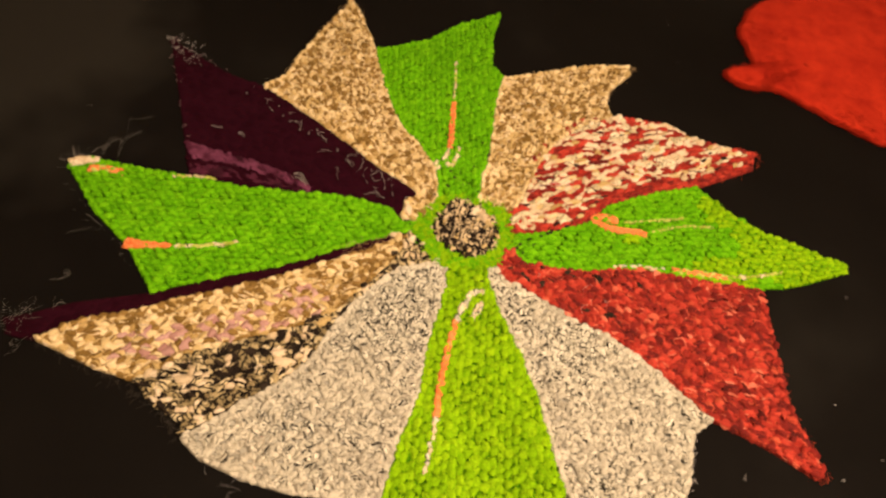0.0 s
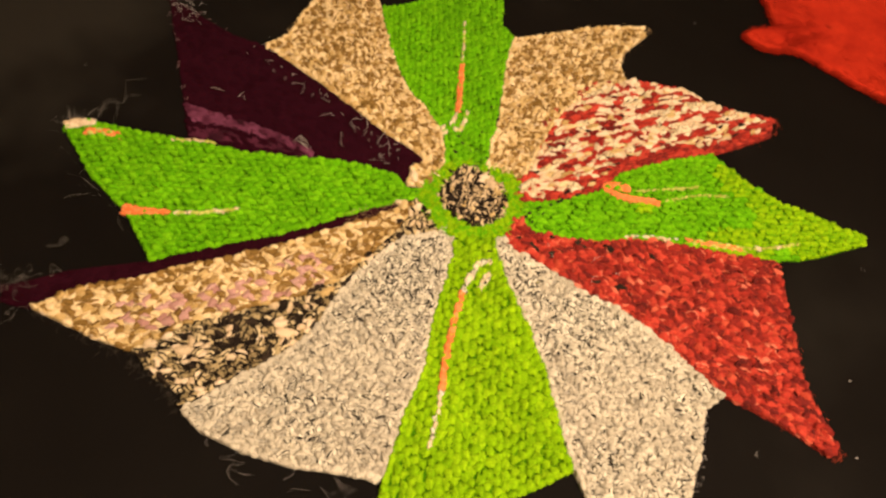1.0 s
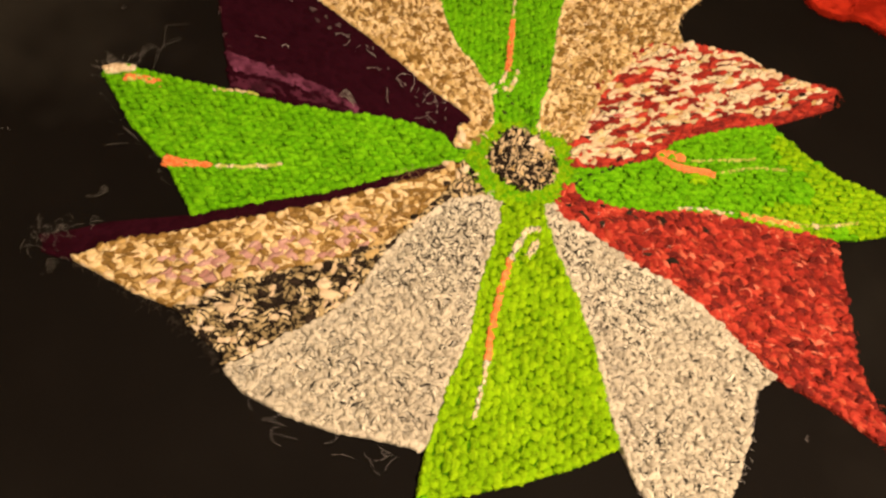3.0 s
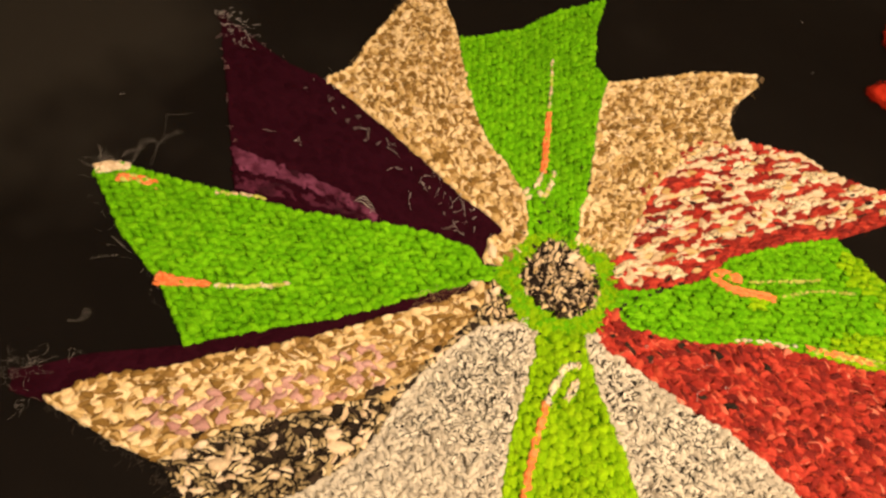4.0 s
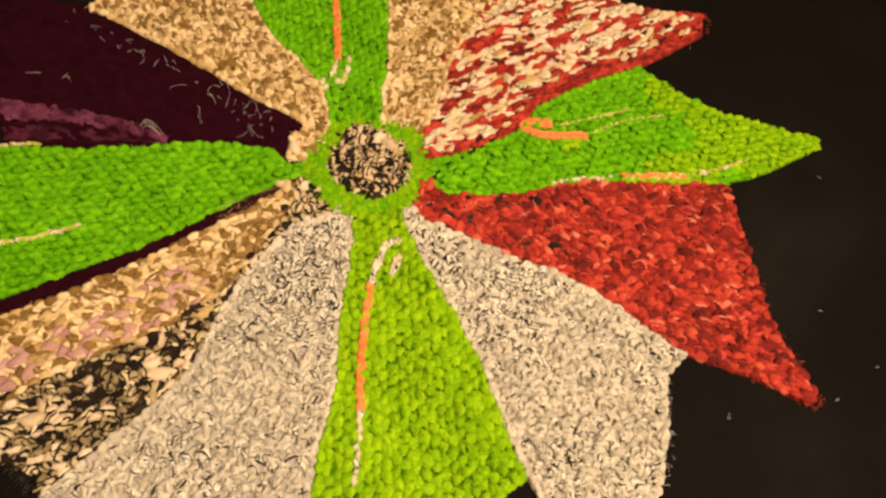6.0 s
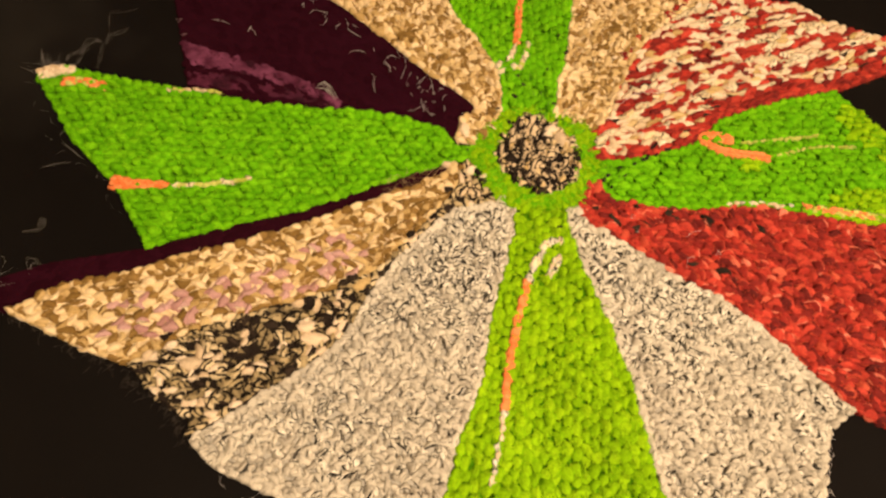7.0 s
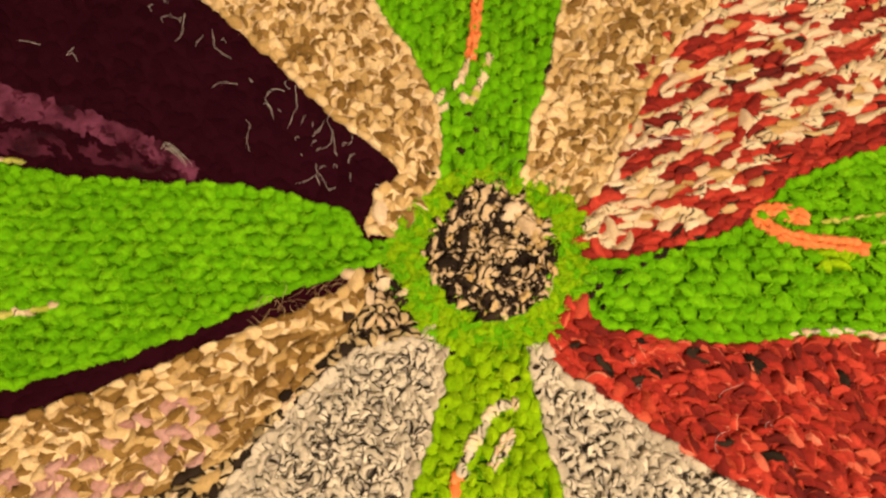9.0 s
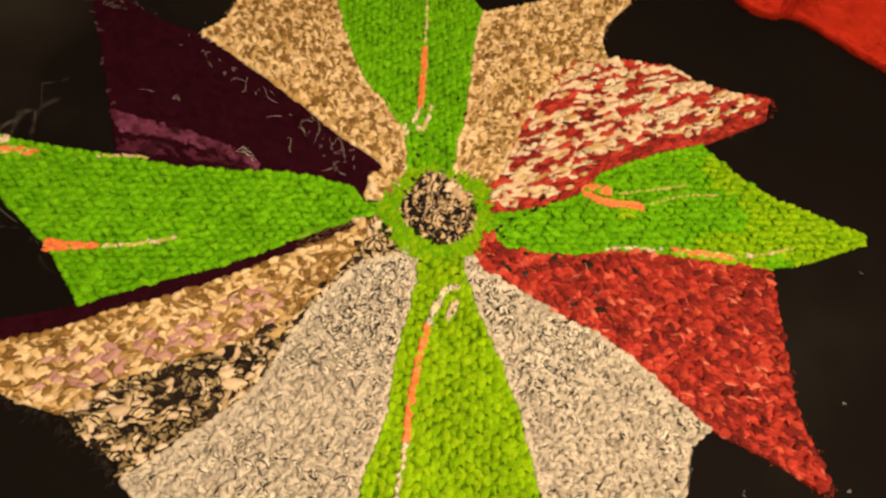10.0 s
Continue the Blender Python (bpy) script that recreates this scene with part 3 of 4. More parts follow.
G = dict(along=0.0168, across=0.0124, size=(0.0195, 0.0160), swing=0.44, bend=0.0042, height=0.0086, roll=0.15, jitter=0.06, turn=0.20, crumple=0.0008, frayed=(GREEN_FIBRE, 8, 0.0088), mixed=True, sink=0.0078, backing=SHADED_GREEN)
green_petals = [
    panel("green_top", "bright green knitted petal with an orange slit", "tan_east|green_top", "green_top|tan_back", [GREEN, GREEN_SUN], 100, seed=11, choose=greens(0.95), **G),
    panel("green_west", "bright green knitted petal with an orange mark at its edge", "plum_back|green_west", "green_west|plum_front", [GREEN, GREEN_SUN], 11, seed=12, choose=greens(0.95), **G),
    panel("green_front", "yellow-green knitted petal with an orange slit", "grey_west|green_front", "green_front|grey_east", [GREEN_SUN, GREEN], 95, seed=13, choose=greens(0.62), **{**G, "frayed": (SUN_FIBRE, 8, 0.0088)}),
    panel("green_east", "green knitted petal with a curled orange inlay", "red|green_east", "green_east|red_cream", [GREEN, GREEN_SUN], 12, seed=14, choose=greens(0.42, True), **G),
]
T = dict(along=0.0122, across=0.0096, size=(0.0180, 0.0122), swing=0.65, turn=0.45, roll=0.35, jitter=0.2, bend=0.0042, height=0.0074, frayed=(PALE_FIBRE, 1, 0.011))
panel("tan_back", "tan and cream knitted panel", "green_top|tan_back", "tan_back|plum_back", [TAN, BROWN, CREAM], 122, seed=21, sides=(folded, 1, 0.70, 2, 0.28), edge=0, **T)
panel("tan_east", "tan and cream knitted panel", "red_cream|tan_east", "tan_east|green_top", [TAN, BROWN, RED, CREAM], 72, seed=22, sides=(folded, 1, 0.72, 3, 0.28), edge=0, choose=tan_east_mix, **T)
panel("tan_west", "tan knitted panel with a mauve band", "plum_front|tan_west", "tan_west|black", [TAN, BROWN, PINK, BLACK, CREAM], 34, 0.0132, 0.0108, (0.0205, 0.0142), choose=tan_mix, seed=23, swing=0.55, turn=0.4, roll=0.35, bend=0.0042, height=0.0080, sides=(folded, 1, 0.76, 4, 0.18), frayed=(PALE_FIBRE, 1, 0.011))
P = dict(along=0.0125, across=0.0100, size=(0.0230, 0.0170), height=0.0018, roll=0.03, crumple=0.0002, jitter=0.2)
plum_back = panel("plum_back", "dark plum velvety knitted panel with a mauve streak", "tan_back|plum_back", "plum_back|green_west", [PLUM], 155, seed=31, **P)
panel("plum_front", "narrow dark plum knitted strip", "green_west|plum_front", "plum_front|tan_west", [PLUM], 33, seed=32, **P)
panel("black", "black and cream speckled knitted panel", "tan_west|black", "black|grey_west", [SPECKLE, BLACK, CREAM], 40, 0.0128, 0.0104, (0.0190, 0.0122), choose=speckle_mix, seed=41, jitter=0.3, swing=0.6, turn=0.6, roll=0.35, height=0.0084, sink=0.0088, backing=BLACK, sides=(hemmed, 1, 0.46))
Y = dict(swell=0.0026, along=0.0098, across=0.0080, size=(0.0158, 0.0098), jitter=0.24, swing=0.7, turn=0.8, roll=0.3, bend=0.0045, height=0.0068, sides=(marled, 1, 0.38), choose=grey_mix, backing=GREY_BACK, sink=0.0088, edge=2)
panel("grey_west", "pale grey marled knitted panel", "black|grey_west", "grey_west|green_front", [GREY, GREY_EDGE, GREY_PALE], 65, seed=51, **Y)
panel("grey_east", "pale grey marled knitted panel", "green_front|grey_east", "grey_east|red", [GREY, GREY_EDGE, GREY_PALE], 118, seed=52, **Y)
panel("red", "deep red knitted panel", "grey_east|red", "red|green_east", [RED, RED_EDGE, BLACK, RED_DEEP], 155, 0.0118, 0.0092, (0.0212, 0.0118), choose=red_mix, seed=61, jitter=0.28, swing=0.45, turn=0.45, roll=0.55, bend=0.004, height=0.0084, sink=0.0070, sides=(hemmed, 1, 0.38), frayed=(RED_FIBRE, 1, 0.012))
panel("red_cream", "red and cream streaked knitted panel", "green_east|red_cream", "red_cream|tan_east", [RED, CREAM, TAN, BLACK, PRINT], 32, 0.0150, 0.0094, (0.0262, 0.0122), choose=streaks(32, 21.0, -0.09, "green_east|red_cream"), seed=62, jitter=0.2, swing=0.25, turn=0.3, roll=0.4, bend=0.0038, height=0.0090, sides=(hemmed, 3, 0.05), frayed=(RED_FIBRE, 1, 0.008))


def velvet_streak():
    """Crushed mauve pile under a slanting line in the plum panel, fading towards the green petal."""
    rng = np.random.default_rng(35)
    top = smooth_line([(-0.594, 0.090), (-0.545, 0.070), (-0.480, 0.062), (-0.410, 0.054), (-0.355, 0.040), (-0.316, 0.022)])
    ring = outline("tan_back|plum_back", "plum_back", "plum_back|green_west")
    s, d = rng.random(700), rng.random(700) ** 1.3
    x = np.interp(s, np.linspace(0, 1, len(top)), top[:, 0])
    y = np.interp(s, np.linspace(0, 1, len(top)), top[:, 1]) - d * (0.066 * (1 - s) + 0.010)
    keep = inside(x, y, ring) & (line_distance(x, y, np.vstack([ring, ring[:1]]))[0] > 0.009)
    x, y, s, d = x[keep], y[keep], s[keep], d[keep]
    n = len(x)
    slots = np.where(d < 0.42, np.where(rng.random(n) < 0.85, 1, 2), np.where((d > 0.6) & (rng.random(n) < 0.7), 2, 0))
    tagged(stitches("mauve_streak", x, y, -0.28 + rng.normal(0, 0.35, n), rng.uniform(0.018, 0.036, n), rng.uniform(0.010, 0.017, n), rng.uniform(0.0015, 0.0035, n),
                    rng.normal(0, 0.003, n), np.full(n, TOP - 0.0052), rng, [PLUM, PLUM_LIGHT, PLUM_MID], slots, plum_back, 0.0003, 0.3, 0.06), "crushed mauve velvet streak", kind="stuff")


velvet_streak()


def hub():
    rng = np.random.default_rng(71)
    ring = slab("hub_ring", smooth_line(np.vstack([HUB, HUB[:1]])), 0.0005, TOP - 0.004, GREEN_SUN, rug)
    tagged(ring, "green knitted ring round the centre")
    g = np.arange(-0.12, 0.12, 0.0092)
    x, y = [a.ravel() + rng.normal(0, 0.0015, a.size) for a in np.meshgrid(g, g)]
    keep = inside(x, y, HUB * 1.04) & ~inside(x, y, CORE * 0.97)
    x, y = x[keep], y[keep]
    n = len(x)
    loops("stitch", "knitting", x, y, np.arctan2(y, x) + rng.normal(0, 0.7, n), rng.uniform(0.012, 0.020, n), rng.uniform(0.009, 0.013, n), rng.uniform(0.003, 0.0060, n),
          rng.normal(0, 0.002, n), np.full(n, TOP - 0.0055), rng, [GREEN_SUN, GREEN], (rng.random(n) < 0.45).astype(int), ring, np.ones(n, bool))
    k = n * 3
    for mat in (SUN_FIBRE, GREEN_FIBRE):
        fibres("frayed_nap", np.repeat(x, 3) + rng.normal(0, 0.0035, k), np.repeat(y, 3) + rng.normal(0, 0.0035, k), rng.uniform(0, 6.28, k), TOP + rng.uniform(-0.003, 0.0, k), 0.0085, mat, ring, rng)
    core = slab("centre", smooth_line(np.vstack([CORE, CORE[:1]])), 0.0005, TOP - 0.003, BLACK, rug)
    tagged(core, "black and cream speckled round centre")
    g = np.arange(-0.08, 0.084, 0.0068)
    x, y = [a.ravel() + rng.normal(0, 0.002, a.size) for a in np.meshgrid(g, g)]
    keep = inside(x, y, CORE)
    x, y = x[keep], y[keep]
    n = len(x)
    loops("flap", "flaps", x, y, rng.uniform(0, 6.28, n), rng.uniform(0.011, 0.024, n), rng.uniform(0.005, 0.012, n), rng.uniform(0.004, 0.011, n),
          rng.normal(0, 0.003, n), np.full(n, TOP - 0.0045), rng, [STRIPE, BLACK, TAN], hemmed(rng.choice([0, 0, 0, 0, 1, 1, 1, 2], n), 1, 0.45, rng), core, np.ones(n, bool), crumple=0.0013, roll=0.6)
    # larger flaps that stand up from the middle
    x, y = np.array([-0.016, -0.012, 0.012, 0.034, 0.004, -0.028, 0.020, -0.004, 0.040, -0.036]), np.array([0.064, 0.040, 0.046, 0.034, 0.016, 0.014, 0.004, -0.020, -0.010, -0.016])
    n = len(x)
    loops("standing_flap", "flaps", x, y, rng.uniform(0, 6.28, n), rng.uniform(0.020, 0.030, n), rng.uniform(0.012, 0.018, n), rng.uniform(0.006, 0.011, n),
          rng.normal(0, 0.004, n), np.full(n, TOP + 0.001), rng, [STRIPE, BLACK, CREAM], np.array([0, 0, 2, 2, 0, 1, 0, 0, 0, 1]), core, np.ones(n, bool), crumple=0.0012, tilt=1.3, roll=0.5)


hub()


def shade_gaps():
    """Black stitches laid on top to paint the shade of openings between the loops round the hub."""
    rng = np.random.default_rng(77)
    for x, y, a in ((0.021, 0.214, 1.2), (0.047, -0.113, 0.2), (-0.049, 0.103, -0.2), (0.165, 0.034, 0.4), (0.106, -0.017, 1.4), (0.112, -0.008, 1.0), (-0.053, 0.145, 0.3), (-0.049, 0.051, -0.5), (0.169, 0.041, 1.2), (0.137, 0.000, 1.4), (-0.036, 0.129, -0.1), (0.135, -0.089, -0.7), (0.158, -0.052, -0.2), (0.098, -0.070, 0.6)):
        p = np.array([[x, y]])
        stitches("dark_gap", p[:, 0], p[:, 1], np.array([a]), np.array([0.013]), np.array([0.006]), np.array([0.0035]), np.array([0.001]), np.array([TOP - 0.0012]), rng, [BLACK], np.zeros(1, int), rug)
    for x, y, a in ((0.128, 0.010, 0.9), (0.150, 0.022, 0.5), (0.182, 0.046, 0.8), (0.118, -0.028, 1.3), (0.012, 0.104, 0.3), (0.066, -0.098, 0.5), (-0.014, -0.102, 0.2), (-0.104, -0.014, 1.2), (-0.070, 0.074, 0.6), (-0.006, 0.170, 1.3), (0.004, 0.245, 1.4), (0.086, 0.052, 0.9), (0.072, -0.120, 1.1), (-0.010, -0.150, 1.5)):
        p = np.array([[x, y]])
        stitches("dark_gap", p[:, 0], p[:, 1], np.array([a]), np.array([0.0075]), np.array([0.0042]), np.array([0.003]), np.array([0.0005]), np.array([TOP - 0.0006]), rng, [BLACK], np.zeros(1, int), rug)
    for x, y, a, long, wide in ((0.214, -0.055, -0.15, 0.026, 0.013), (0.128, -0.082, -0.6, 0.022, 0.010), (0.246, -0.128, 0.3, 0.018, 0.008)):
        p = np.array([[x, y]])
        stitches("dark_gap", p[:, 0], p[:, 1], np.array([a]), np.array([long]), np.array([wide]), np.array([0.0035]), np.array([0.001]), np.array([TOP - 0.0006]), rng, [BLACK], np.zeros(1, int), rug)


shade_gaps()


def knots():
    """Large loops of cloth where the panels are drawn in at the hub, and a few thick ones at a seam."""
    rng = np.random.default_rng(79)
    for name, x, y, a, long, wide, mat in (
        ("cream_loop", -0.114, 0.018, -1.1, 0.028, 0.017, CREAM), ("cream_loop", -0.121, -0.050, 1.7, 0.030, 0.017, TAN), ("cream_loop", -0.128, -0.047, 0.3, 0.020, 0.012, CREAM),
        ("cream_loop", -0.248, -0.353, 0.3, 0.036, 0.019, CREAM), ("cream_loop", -0.262, -0.338, 0.5, 0.026, 0.017, CREAM), ("cream_loop", -0.391, -0.417, 0.4, 0.028, 0.020, CREAM), ("cream_loop", -0.206, -0.262, 0.9, 0.030, 0.018, TAN),
        ("striped_loop", -0.090, -0.070, -0.9, 0.024, 0.013, STRIPE), ("striped_loop", -0.080, -0.086, 0.2, 0.026, 0.014, STRIPE), ("striped_loop", -0.098, -0.086, 1.2, 0.024, 0.012, STRIPE), ("striped_loop", -0.103, -0.040, 1.5, 0.018, 0.011, STRIPE),
        ("inked_loop", -0.084, 0.160, 1.4, 0.022, 0.011, PRINT), ("inked_loop", -0.078, 0.148, 1.0, 0.016, 0.010, PRINT),
        ("red_loop", 0.098, -0.030, 1.5, 0.030, 0.016, RED_EDGE), ("red_loop", 0.108, -0.044, 0.4, 0.028, 0.014, RED), ("red_loop", 0.104, 0.030, -0.9, 0.030, 0.014, RED),
        ("cream_loop", 0.112, 0.052, 1.9, 0.030, 0.014, CREAM), ("cream_loop", 0.098, 0.060, 0.9, 0.026, 0.013, PRINT),
    ):
        p = np.array([[x, y]])
        stitches(name, p[:, 0], p[:, 1], np.array([a]), np.array([long]), np.array([wide]), np.array([0.009]), np.array([0.002]), np.array([TOP - 0.003]), rng, [mat], np.zeros(1, int), rug)


knots()


def inlay(name, line, mats, width, parent, seed, z=0.0, taper=0.0):
    """A seam of contrasting stitches laid along a line in a petal."""
    rng = np.random.default_rng(seed)
    step = 0.0105 if width < 0.0068 else 0.006
    p = smooth_line(line)
    seg = np.hypot(*np.diff(p, axis=0).T)
    far = np.concatenate([[0], np.cumsum(seg)])
    s = np.arange(0, far[-1], step)
    lanes = max(1, round(width / 0.007))
    x, y, a = [], [], []
    for k in range(lanes):
        px, py = np.interp(s, far, p[:, 0]), np.interp(s, far, p[:, 1])
        qx, qy = np.interp(s + 0.004, far, p[:, 0]), np.interp(s + 0.004, far, p[:, 1])
        px0, py0 = np.interp(s - 0.004, far, p[:, 0]), np.interp(s - 0.004, far, p[:, 1])
        t = np.arctan2(qy - py0, qx - px0)
        off = (k - (lanes - 1) / 2) * width / lanes * (1 - taper * s / far[-1])
        x.append(px - off * np.sin(t)), y.append(py + off * np.cos(t)), a.append(t)
    x, y, a = map(np.concatenate, (x, y, a))
    n = len(x)
    w = width / lanes
    return stitches(name, x + rng.normal(0, 0.0007, n), y + rng.normal(0, 0.0007, n), a + rng.normal(0, 0.25, n), rng.uniform(0.011, 0.016, n), w * rng.uniform(1.05, 1.6, n),
                    rng.uniform(0.0055, 0.0075, n), rng.normal(0, 0.0012, n), np.full(n, TOP - 0.0025 + z), rng, mats, rng.integers(0, len(mats), n), parent)


top_p, west_p, front_p, east_p = green_petals
inlay("cream_slit", [(-0.091, 0.489), (-0.084, 0.418), (-0.076, 0.357)], [CREAM, YELLOW], 0.0050, top_p, 101)
inlay("orange_slit", [(-0.076, 0.35), (-0.068, 0.274), (-0.061, 0.202)], [ORANGE], 0.011, top_p, 102)
inlay("cream_slit", [(-0.062, 0.205), (-0.066, 0.190), (-0.070, 0.170)], [PRINT, CREAM], 0.0075, top_p, 103)
inlay("cream_slit", [(-0.043, 0.213), (-0.044, 0.186), (-0.051, 0.158), (-0.061, 0.164)], [PRINT, PRINT, YELLOW], 0.0070, top_p, 104)
inlay("cream_slit", [(0.055, -0.134), (0.040, -0.139), (0.029, -0.154), (0.021, -0.187), (0.017, -0.208)], [GREY, PRINT, GREY], 0.0102, front_p, 105)
inlay("orange_slit", [(0.015, -0.21), (0.010, -0.278), (0.008, -0.338), (0.012, -0.39)], [ORANGE], 0.0102, front_p, 106)
inlay("cream_slit", [(0.012, -0.398), (0.011, -0.447), (0.009, -0.491)], [CREAM, GREY], 0.0067, front_p, 107)
inlay("cream_slit", [(0.053, -0.166), (0.049, -0.179), (0.043, -0.200)], [GREY, CREAM], 0.0105, front_p, 108)
inlay("orange_mark", [(-0.584, -0.190), (-0.550, -0.185), (-0.512, -0.176)], [ORANGE], 0.022, west_p, 109, taper=0.85)
inlay("cream_slit", [(-0.499, -0.174), (-0.456, -0.162), (-0.399, -0.138)], [PRINT, YELLOW], 0.0068, west_p, 110)
inlay("cream_tip", [(-0.757, -0.036), (-0.738, -0.023), (-0.715, -0.015)], [CREAM], 0.022, west_p, 111, taper=0.6)
inlay("orange_tip", [(-0.718, -0.040), (-0.690, -0.034), (-0.662, -0.034)], [ORANGE, YELLOW], 0.014, west_p, 112)
inlay("cream_edge", [(-0.568, -0.018), (-0.536, -0.010), (-0.496, -0.003)], [YELLOW, CREAM], 0.0045, west_p, 113)
inlay("orange_curl", [(0.296, 0.102), (0.270, 0.106), (0.253, 0.096), (0.281, 0.081), (0.362, 0.085)], [ORANGE], 0.0138, east_p, 114)
inlay("lime_slit", [(0.319, 0.104), (0.375, 0.124), (0.438, 0.147)], [YELLOW], 0.0040, east_p, 115)
inlay("lime_slit", [(0.377, 0.095), (0.430, 0.122), (0.498, 0.140)], [YELLOW], 0.0037, east_p, 116)
inlay("cream_edge", [(0.298, -0.014), (0.346, -0.002), (0.400, 0.004)], [CREAM, GREY], 0.0053, east_p, 117)
inlay("orange_edge", [(0.416, 0.006), (0.479, 0.013), (0.529, 0.015)], [ORANGE, ORANGE, YELLOW], 0.012, east_p, 118)
inlay("cream_edge", [(0.534, 0.020), (0.583, 0.036), (0.634, 0.057)], [YELLOW, YELLOW, CREAM], 0.0067, east_p, 119)


# ---- the second, red rug ----
def red_rug():
    rng = np.random.default_rng(81)
    ring = np.array([-0.002, -0.008]) + smooth_line([(0.907, 1.271), (0.697, 1.029), (0.630, 0.884), (0.652, 0.750), (0.632, 0.716), (0.604, 0.702), (0.572, 0.678), (0.607, 0.650), (0.655, 0.648), (0.690, 0.657), (0.798, 0.605), (0.880, 0.560), (0.951, 0.535), (1.2, 0.531), (1.5, 1.06), (1.40, 1.50), (0.907, 1.271)], 14)[:-1]
    away = ring - ring.mean(0)
    ring = ring + away / np.hypot(*away.T)[:, None] * np.array([0.010 * noise.noise((x * 26, y * 26, 2.2)) for x, y in ring])[:, None]
    ob = empty("red_rug", "fuzzy bright red woollen rug lying on the black floor", "rug")
    mid = ring.mean(0)
    verts, faces, n = [], [], len(ring)
    prof = [(1.0, 0.001), (1.006, 0.007), (1.0, 0.013), (0.988, 0.017), (0.95, 0.019), (0.9, 0.020), (0.84, 0.020), (0.78, 0.020), (0.7, 0.020), (0.6, 0.020), (0.45, 0.020), (0.25, 0.020)]
    for k, z in prof:
        for x, y in ring:
            px, py = mid[0] + (x - mid[0]) * k, mid[1] + (y - mid[1]) * k
            verts.append((px, py, z + (0.006 * noise.noise((px * 9, py * 9, 0.3)) + 0.004 * noise.noise((px * 30, py * 30, 0.9)) if z > 0.005 else 0)))
    for r in range(len(prof) - 1):
        for i in range(n):
            j = (i + 1) % n
            faces.append((r * n + i, r * n + j, (r + 1) * n + j, (r + 1) * n + i))
    faces.append([(len(prof) - 1) * n + i for i in range(n)])
    faces.append([i for i in range(n)][::-1])
    mesh_object("wool_body", verts, faces, [WOOL], parent=ob)
    hairs = []
    for _ in range(3600):
        i = rng.integers(n)
        s = rng.random()
        x, y = ring[i] * (1 - s) + ring[(i + 1) % n] * s
        out = math.atan2(y - mid[1], x - mid[0]) + rng.normal(0, 0.7)
        k = rng.uniform(0.98, 1.005)
        hairs.append(curl(rng, mid[0] + (x - mid[0]) * k, mid[1] + (y - mid[1]) * k, rng.uniform(0.003, 0.017), rng.uniform(0.006, 0.019), 1.5, out, 4, 0.001))
    for _ in range(2200):
        i = rng.integers(n)
        k = math.sqrt(rng.uniform(0.2, 1.0)) * 0.98
        x, y = mid[0] + (ring[i][0] - mid[0]) * k, mid[1] + (ring[i][1] - mid[1]) * k
        hairs.append(curl(rng, x, y, 0.020 + 0.004 * noise.noise((x * 12, y * 12, 0.3)), rng.uniform(0.008, 0.025), 2.0, None, 5, 0.003))
    strands("fuzz", hairs, 0.0004, WOOL, "", "", parent=ob)


red_rug()


# ---- loose threads and lint ----
def on_line(rng, line, n, spread):
    p = smooth_line(line)
    for _ in range(n):
        i = rng.integers(len(p) - 1)
        s = rng.random()
        q = p[i] * (1 - s) + p[i + 1] * s
        yield q[0] + rng.normal(0, spread), q[1] + rng.normal(0, spread)


def wisp(rng, points, z, count, spread):
    """A few fine threads that run together along a line and part at its end."""
    line = smooth_line(points, 4)
    for _ in range(count):
        drift, wave = np.cumsum(rng.normal(0, spread * 0.28, line.shape), 0), rng.uniform(0.4, 1.3)
        yield [(x + a, y + b, z * wave * (0.3 + math.sin(math.pi * i / (len(line) - 1)))) for i, ((x, y), (a, b)) in enumerate(zip(line, drift))]


rng = np.random.default_rng(91)
# lint on the plum velvet, thick along its seam with the tan panel
plum_lint = [curl(rng, x, y, TOP + 0.001, rng.uniform(0.005, 0.020), 1.3, None, 10) for x, y in on_line(rng, [(-0.13, 0.04), (-0.20, 0.085), (-0.30, 0.145), (-0.44, 0.225), (-0.52, 0.275)], 36, 0.013)]
for x, y, reach in ((-0.264, 0.118, 0.03), (-0.228, 0.112, 0.04), (-0.176, 0.079, 0.022), (-0.163, 0.085, 0.022), (-0.190, 0.045, 0.03), (-0.176, 0.039, 0.034), (-0.192, 0.104, 0.04), (-0.377, 0.182, 0.03), (-0.335, 0.165, 0.03), (-0.315, 0.126, 0.022), (-0.535, 0.130, 0.026), (-0.49, 0.122, 0.024)):
    plum_lint += [curl(rng, x, y, TOP + 0.001, reach * rng.uniform(0.4, 1.0), 1.6, None, 12) for _ in range(2)]
plum_lint += [curl(rng, x, y, TOP + 0.001, rng.uniform(0.006, 0.018), 2.0, None, 8) for x, y in on_line(rng, [(-0.72, 0.366), (-0.68, 0.350), (-0.655, 0.30)], 44, 0.014)]
plum_lint += list(wisp(rng, [(-0.291, 0.098), (-0.272, 0.086), (-0.269, 0.065), (-0.253, 0.043)], TOP + 0.006, 1, 0.001))
plum_lint += list(wisp(rng, [(-0.356, 0.040), (-0.338, 0.040), (-0.318, 0.027)], TOP + 0.006, 5, 0.003))
strands("lint", plum_lint, 0.00022, WHITE_THREAD, "pale curly lint lying on the plum velvet", "lint")
tip = [curl(rng, -0.75 + rng.normal(0, 0.012), -0.025 + rng.normal(0, 0.010), 0.012, rng.uniform(0.008, 0.035), 2.5, rng.uniform(1.0, 4.4), 10) for _ in range(22)]
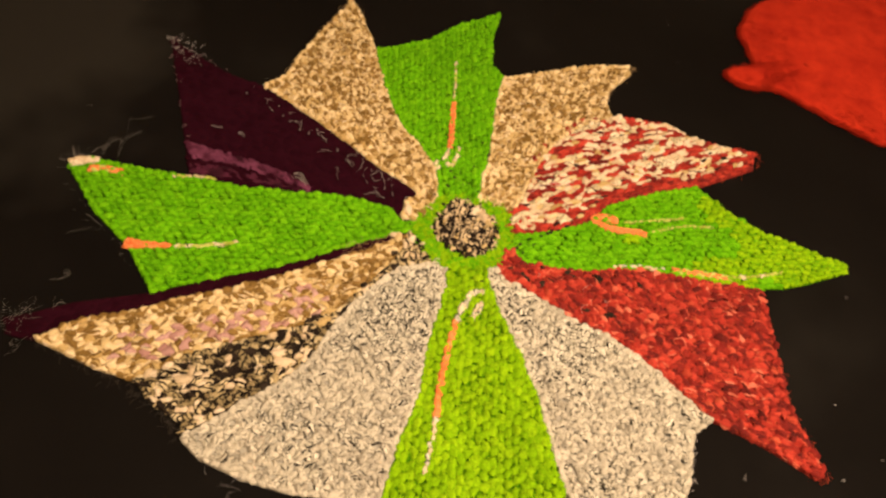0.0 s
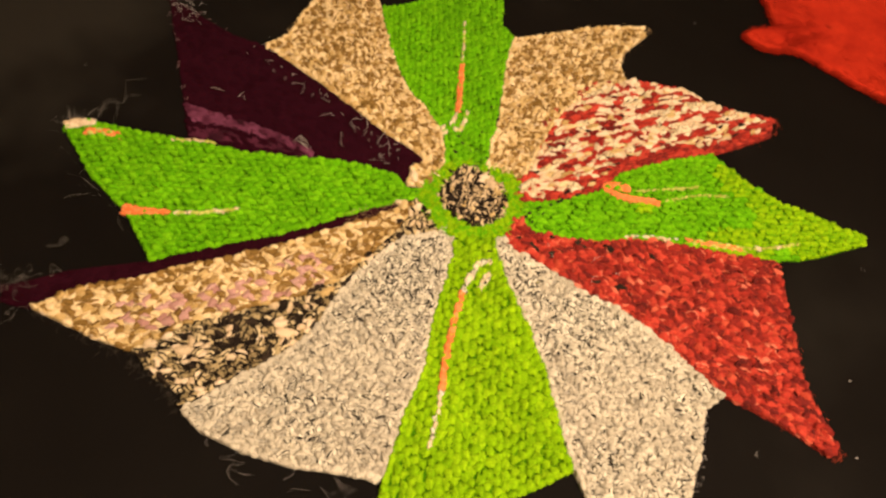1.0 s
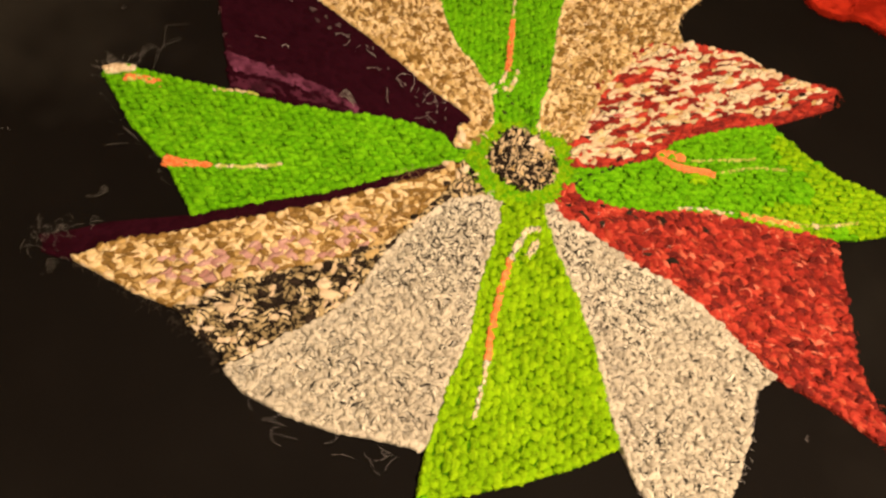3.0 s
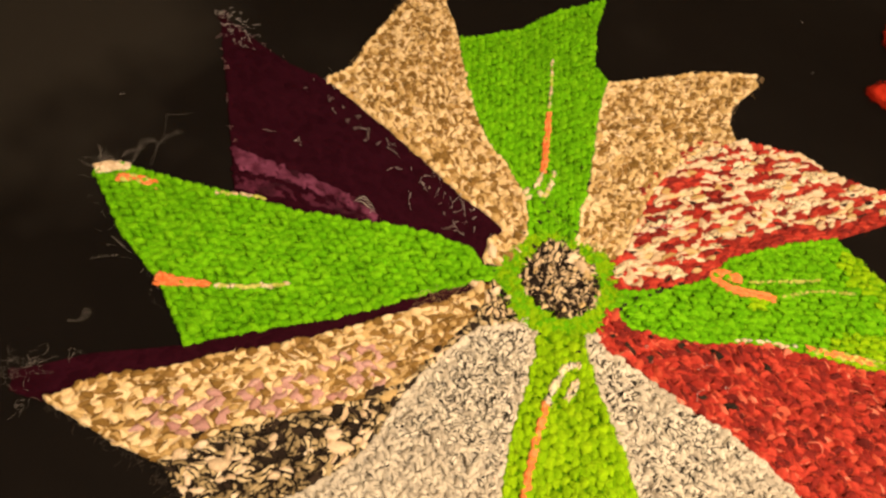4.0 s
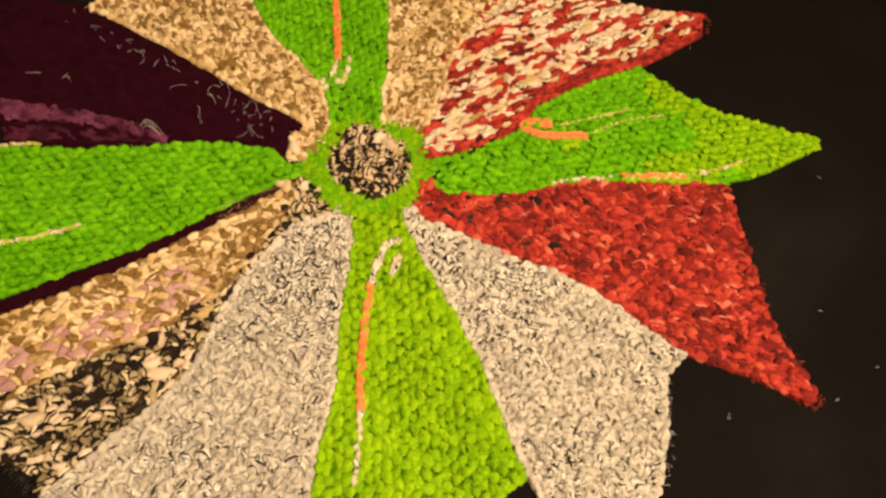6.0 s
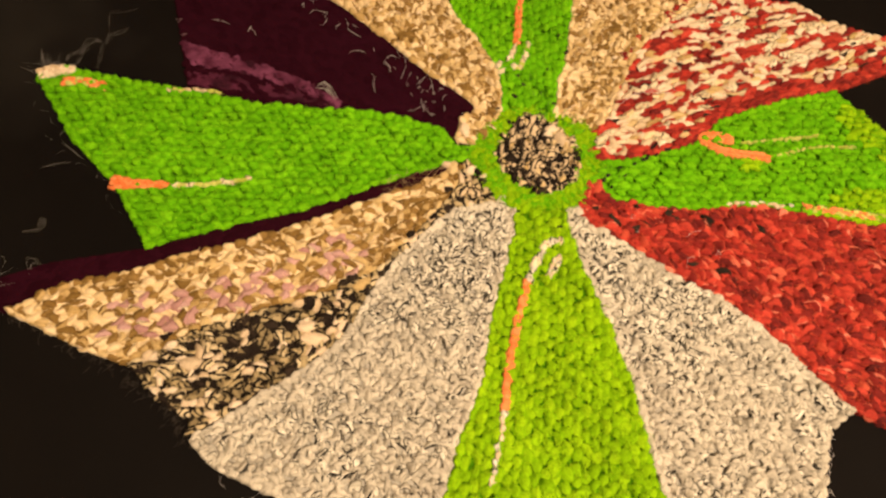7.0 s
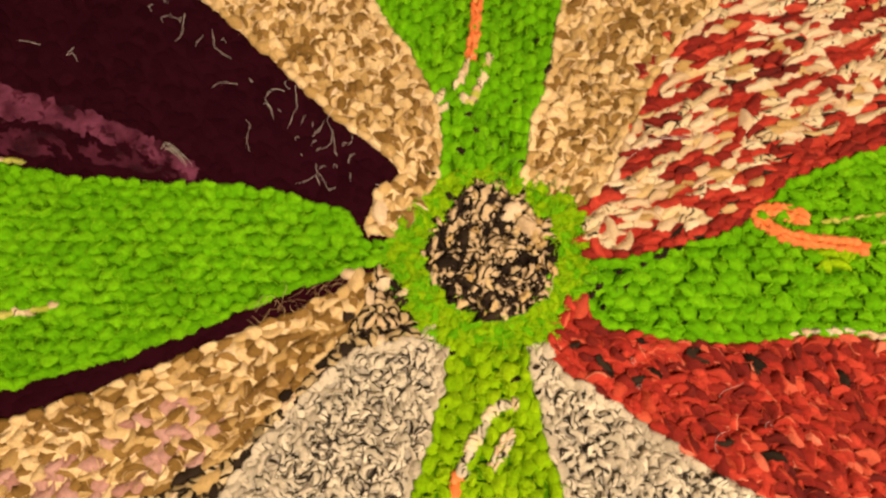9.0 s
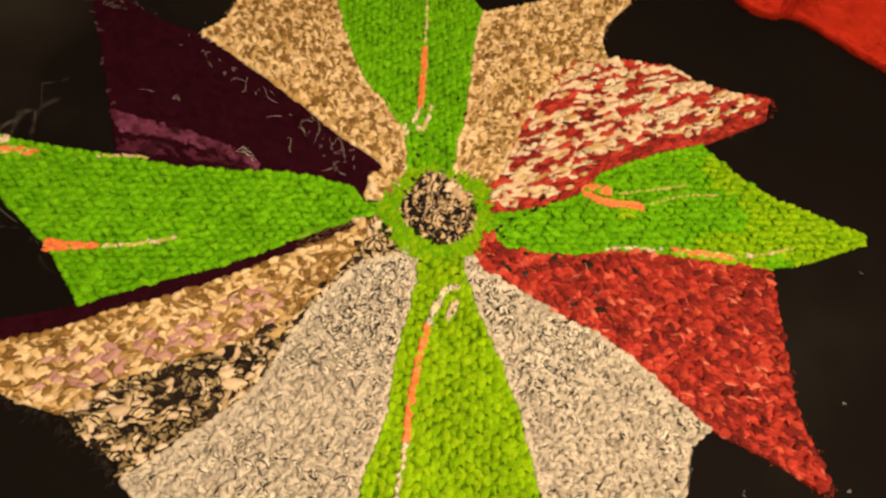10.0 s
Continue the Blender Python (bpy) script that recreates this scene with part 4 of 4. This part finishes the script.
for points, count in (
    ([(-0.735, -0.010), (-0.718, 0.006), (-0.719, 0.039), (-0.697, 0.047), (-0.686, -0.002)], 3),
    ([(-0.697, 0.047), (-0.699, 0.070), (-0.710, 0.103), (-0.691, 0.113), (-0.674, 0.129)], 1),
    ([(-0.697, 0.047), (-0.688, 0.067), (-0.675, 0.087)], 2),
    ([(-0.755, -0.035), (-0.775, -0.035), (-0.797, -0.027)], 4),
    ([(-0.762, -0.024), (-0.776, 0.002), (-0.786, 0.013)], 4),
    ([(-0.741, 0.002), (-0.732, 0.012), (-0.719, 0.030)], 4),
):
    tip += list(wisp(rng, points, 0.008, count, 0.0022))
strands("loose_threads", tip, 0.00009, FINE_THREAD, "pale frayed threads at the tip of a green petal", "threads")
frayed = [curl(rng, x, y, 0.004, rng.uniform(0.006, 0.020), 1.6, rng.uniform(2.4, 4.2)) for x, y in on_line(rng, [(-0.75, -0.06), (-0.67, -0.14), (-0.58, -0.20), (-0.51, -0.26)], 26, 0.008)]
for points, count in (([(-0.646, -0.158), (-0.667, -0.150), (-0.686, -0.140)], 4), ([(-0.696, -0.186), (-0.677, -0.178), (-0.659, -0.167)], 2), ([(-0.679, -0.286), (-0.660, -0.283), (-0.651, -0.268), (-0.661, -0.266), (-0.658, -0.277)], 3)):
    frayed += list(wisp(rng, points, 0.004, count, 0.0016))
strands("loose_threads", frayed, 0.00009, FINE_THREAD, "thin frayed threads on the floor beside a green petal", "threads")
loops_of_thread = [curl(rng, x, y, TOP, rng.uniform(0.015, 0.045), 5.0, None, 14) for x, y in on_line(rng, [(-0.705, -0.392), (-0.690, -0.372), (-0.665, -0.348)], 26, 0.008)]
loops_of_thread += [curl(rng, x, y, 0.005, rng.uniform(0.015, 0.030), 5.0, None, 12) for x, y in on_line(rng, [(-0.676, -0.420), (-0.655, -0.411)], 8, 0.004)]
loops_of_thread += list(wisp(rng, [(-0.639, -0.346), (-0.638, -0.332), (-0.630, -0.326)], TOP + 0.004, 3, 0.001))
strands("loose_threads", loops_of_thread, 0.00010, FINE_THREAD, "pale curled threads at the tip of the plum strip", "threads")
fringe = [curl(rng, x, y, 0.003, rng.uniform(0.02, 0.06), 2.2, rng.choice([0.0, math.pi]) + rng.normal(-0.1, 0.25), 16) for x, y in on_line(rng, [(-0.30, -0.555), (-0.24, -0.572), (-0.16, -0.580), (-0.08, -0.572)], 12, 0.005)]
strands("loose_threads", fringe, 0.00012, THREAD, "fine loose threads along the grey panel's rim", "threads")
dark_fringe = [curl(rng, x, y, 0.004, rng.uniform(0.006, 0.017), 1.5, rng.uniform(3.3, 5.0)) for x, y in on_line(rng, [(-0.36, -0.505), (-0.42, -0.47), (-0.52, -0.43), (-0.64, -0.40)], 150, 0.005)]
strands("loose_threads", dark_fringe, 0.0003, DARK_THREAD, "dark fuzz along the speckled panel's rim", "threads")
# brown hairs that stand off the tan panel's two seams
hairs = [curl(rng, x, y, TOP + 0.001, rng.uniform(0.010, 0.030), 2.4, rng.normal(0.6, 0.7), 8) for x, y in on_line(rng, [(-0.126, -0.058), (-0.170, -0.083), (-0.215, -0.112)], 34, 0.005)]
hairs += [curl(rng, x, y, TOP + 0.001, rng.uniform(0.010, 0.028), 2.0, rng.normal(0.9, 0.6), 8) for x, y in on_line(rng, [(-0.165, -0.150), (-0.190, -0.200), (-0.235, -0.255), (-0.30, -0.30)], 60, 0.008)]
strands("loose_threads", hairs, 0.00022, PALE_FIBRE, "tan hairs frayed from the edges of the tan panel", "threads")
dark_hairs = list(wisp(rng, [(0.107, 0.027), (0.118, 0.007), (0.123, -0.009)], TOP + 0.004, 1, 0.001)) + list(wisp(rng, [(-0.062, 0.020), (-0.080, 0.030), (-0.098, 0.026)], TOP + 0.004, 2, 0.002))
dark_hairs += [curl(rng, x, y, TOP, rng.uniform(0.008, 0.020), 2.0, None, 7) for x, y in on_line(rng, [(-0.035, 0.125), (0.00, 0.098), (0.05, 0.086), (0.10, 0.02), (0.12, -0.02)], 26, 0.012)]
strands("loose_threads", dark_hairs, 0.0003, DARK_THREAD, "dark hairs caught in the green knitting round the hub", "threads")
pale_hairs = list(wisp(rng, [(0.111, 0.123), (0.141, 0.149), (0.173, 0.159), (0.210, 0.183)], TOP + 0.006, 4, 0.0022))
pale_hairs += [curl(rng, x, y, TOP + 0.001, rng.uniform(0.015, 0.035), 4.0, None, 12) for x, y in ((0.102, 0.040), (0.112, 0.046), (0.108, 0.058), (0.150, -0.075), (0.165, -0.095), (0.235, -0.090), (0.285, -0.110), (0.24, -0.14))]
strands("loose_threads", pale_hairs, 0.00022, THREAD, "pale threads lying across the red knitting", "threads")
for name, n, mat in (("tan_back", 110, PALE_FIBRE), ("tan_east", 110, PALE_FIBRE), ("red_cream", 90, RED_FIBRE), ("grey_east", 70, THREAD), ("red", 140, RED_FIBRE), ("plum_back", 30, MAUVE_THREAD)):
    hair = [curl(rng, x, y, 0.007, rng.uniform(0.005, 0.014), 1.5) for x, y in on_line(rng, RIMS[name], n, 0.002)]
    strands("fuzz", hair, 0.00025, mat, "fine fuzz along the rim of the " + PANEL_NAMES[name].replace("_", " "), "fuzz")
for x, y in ((-0.805, 0.129), (0.431, 0.852), (0.448, 0.689), (0.765, 0.038), (0.766, -0.299), (0.690, -0.349), (0.523, -0.379), (0.700, -0.212), (-0.86, -0.20)):
    bits = [curl(rng, x + rng.normal(0, 0.0022), y + rng.normal(0, 0.0018), 0.0008, rng.uniform(0.003, 0.008), 2.0, None, 5, 0.001) for _ in range(2)]
    tagged(strands("lint_tuft", bits, 0.0004, THREAD, "", ""), "small pale tuft of lint on the black floor", "lint", "lint on the floor")
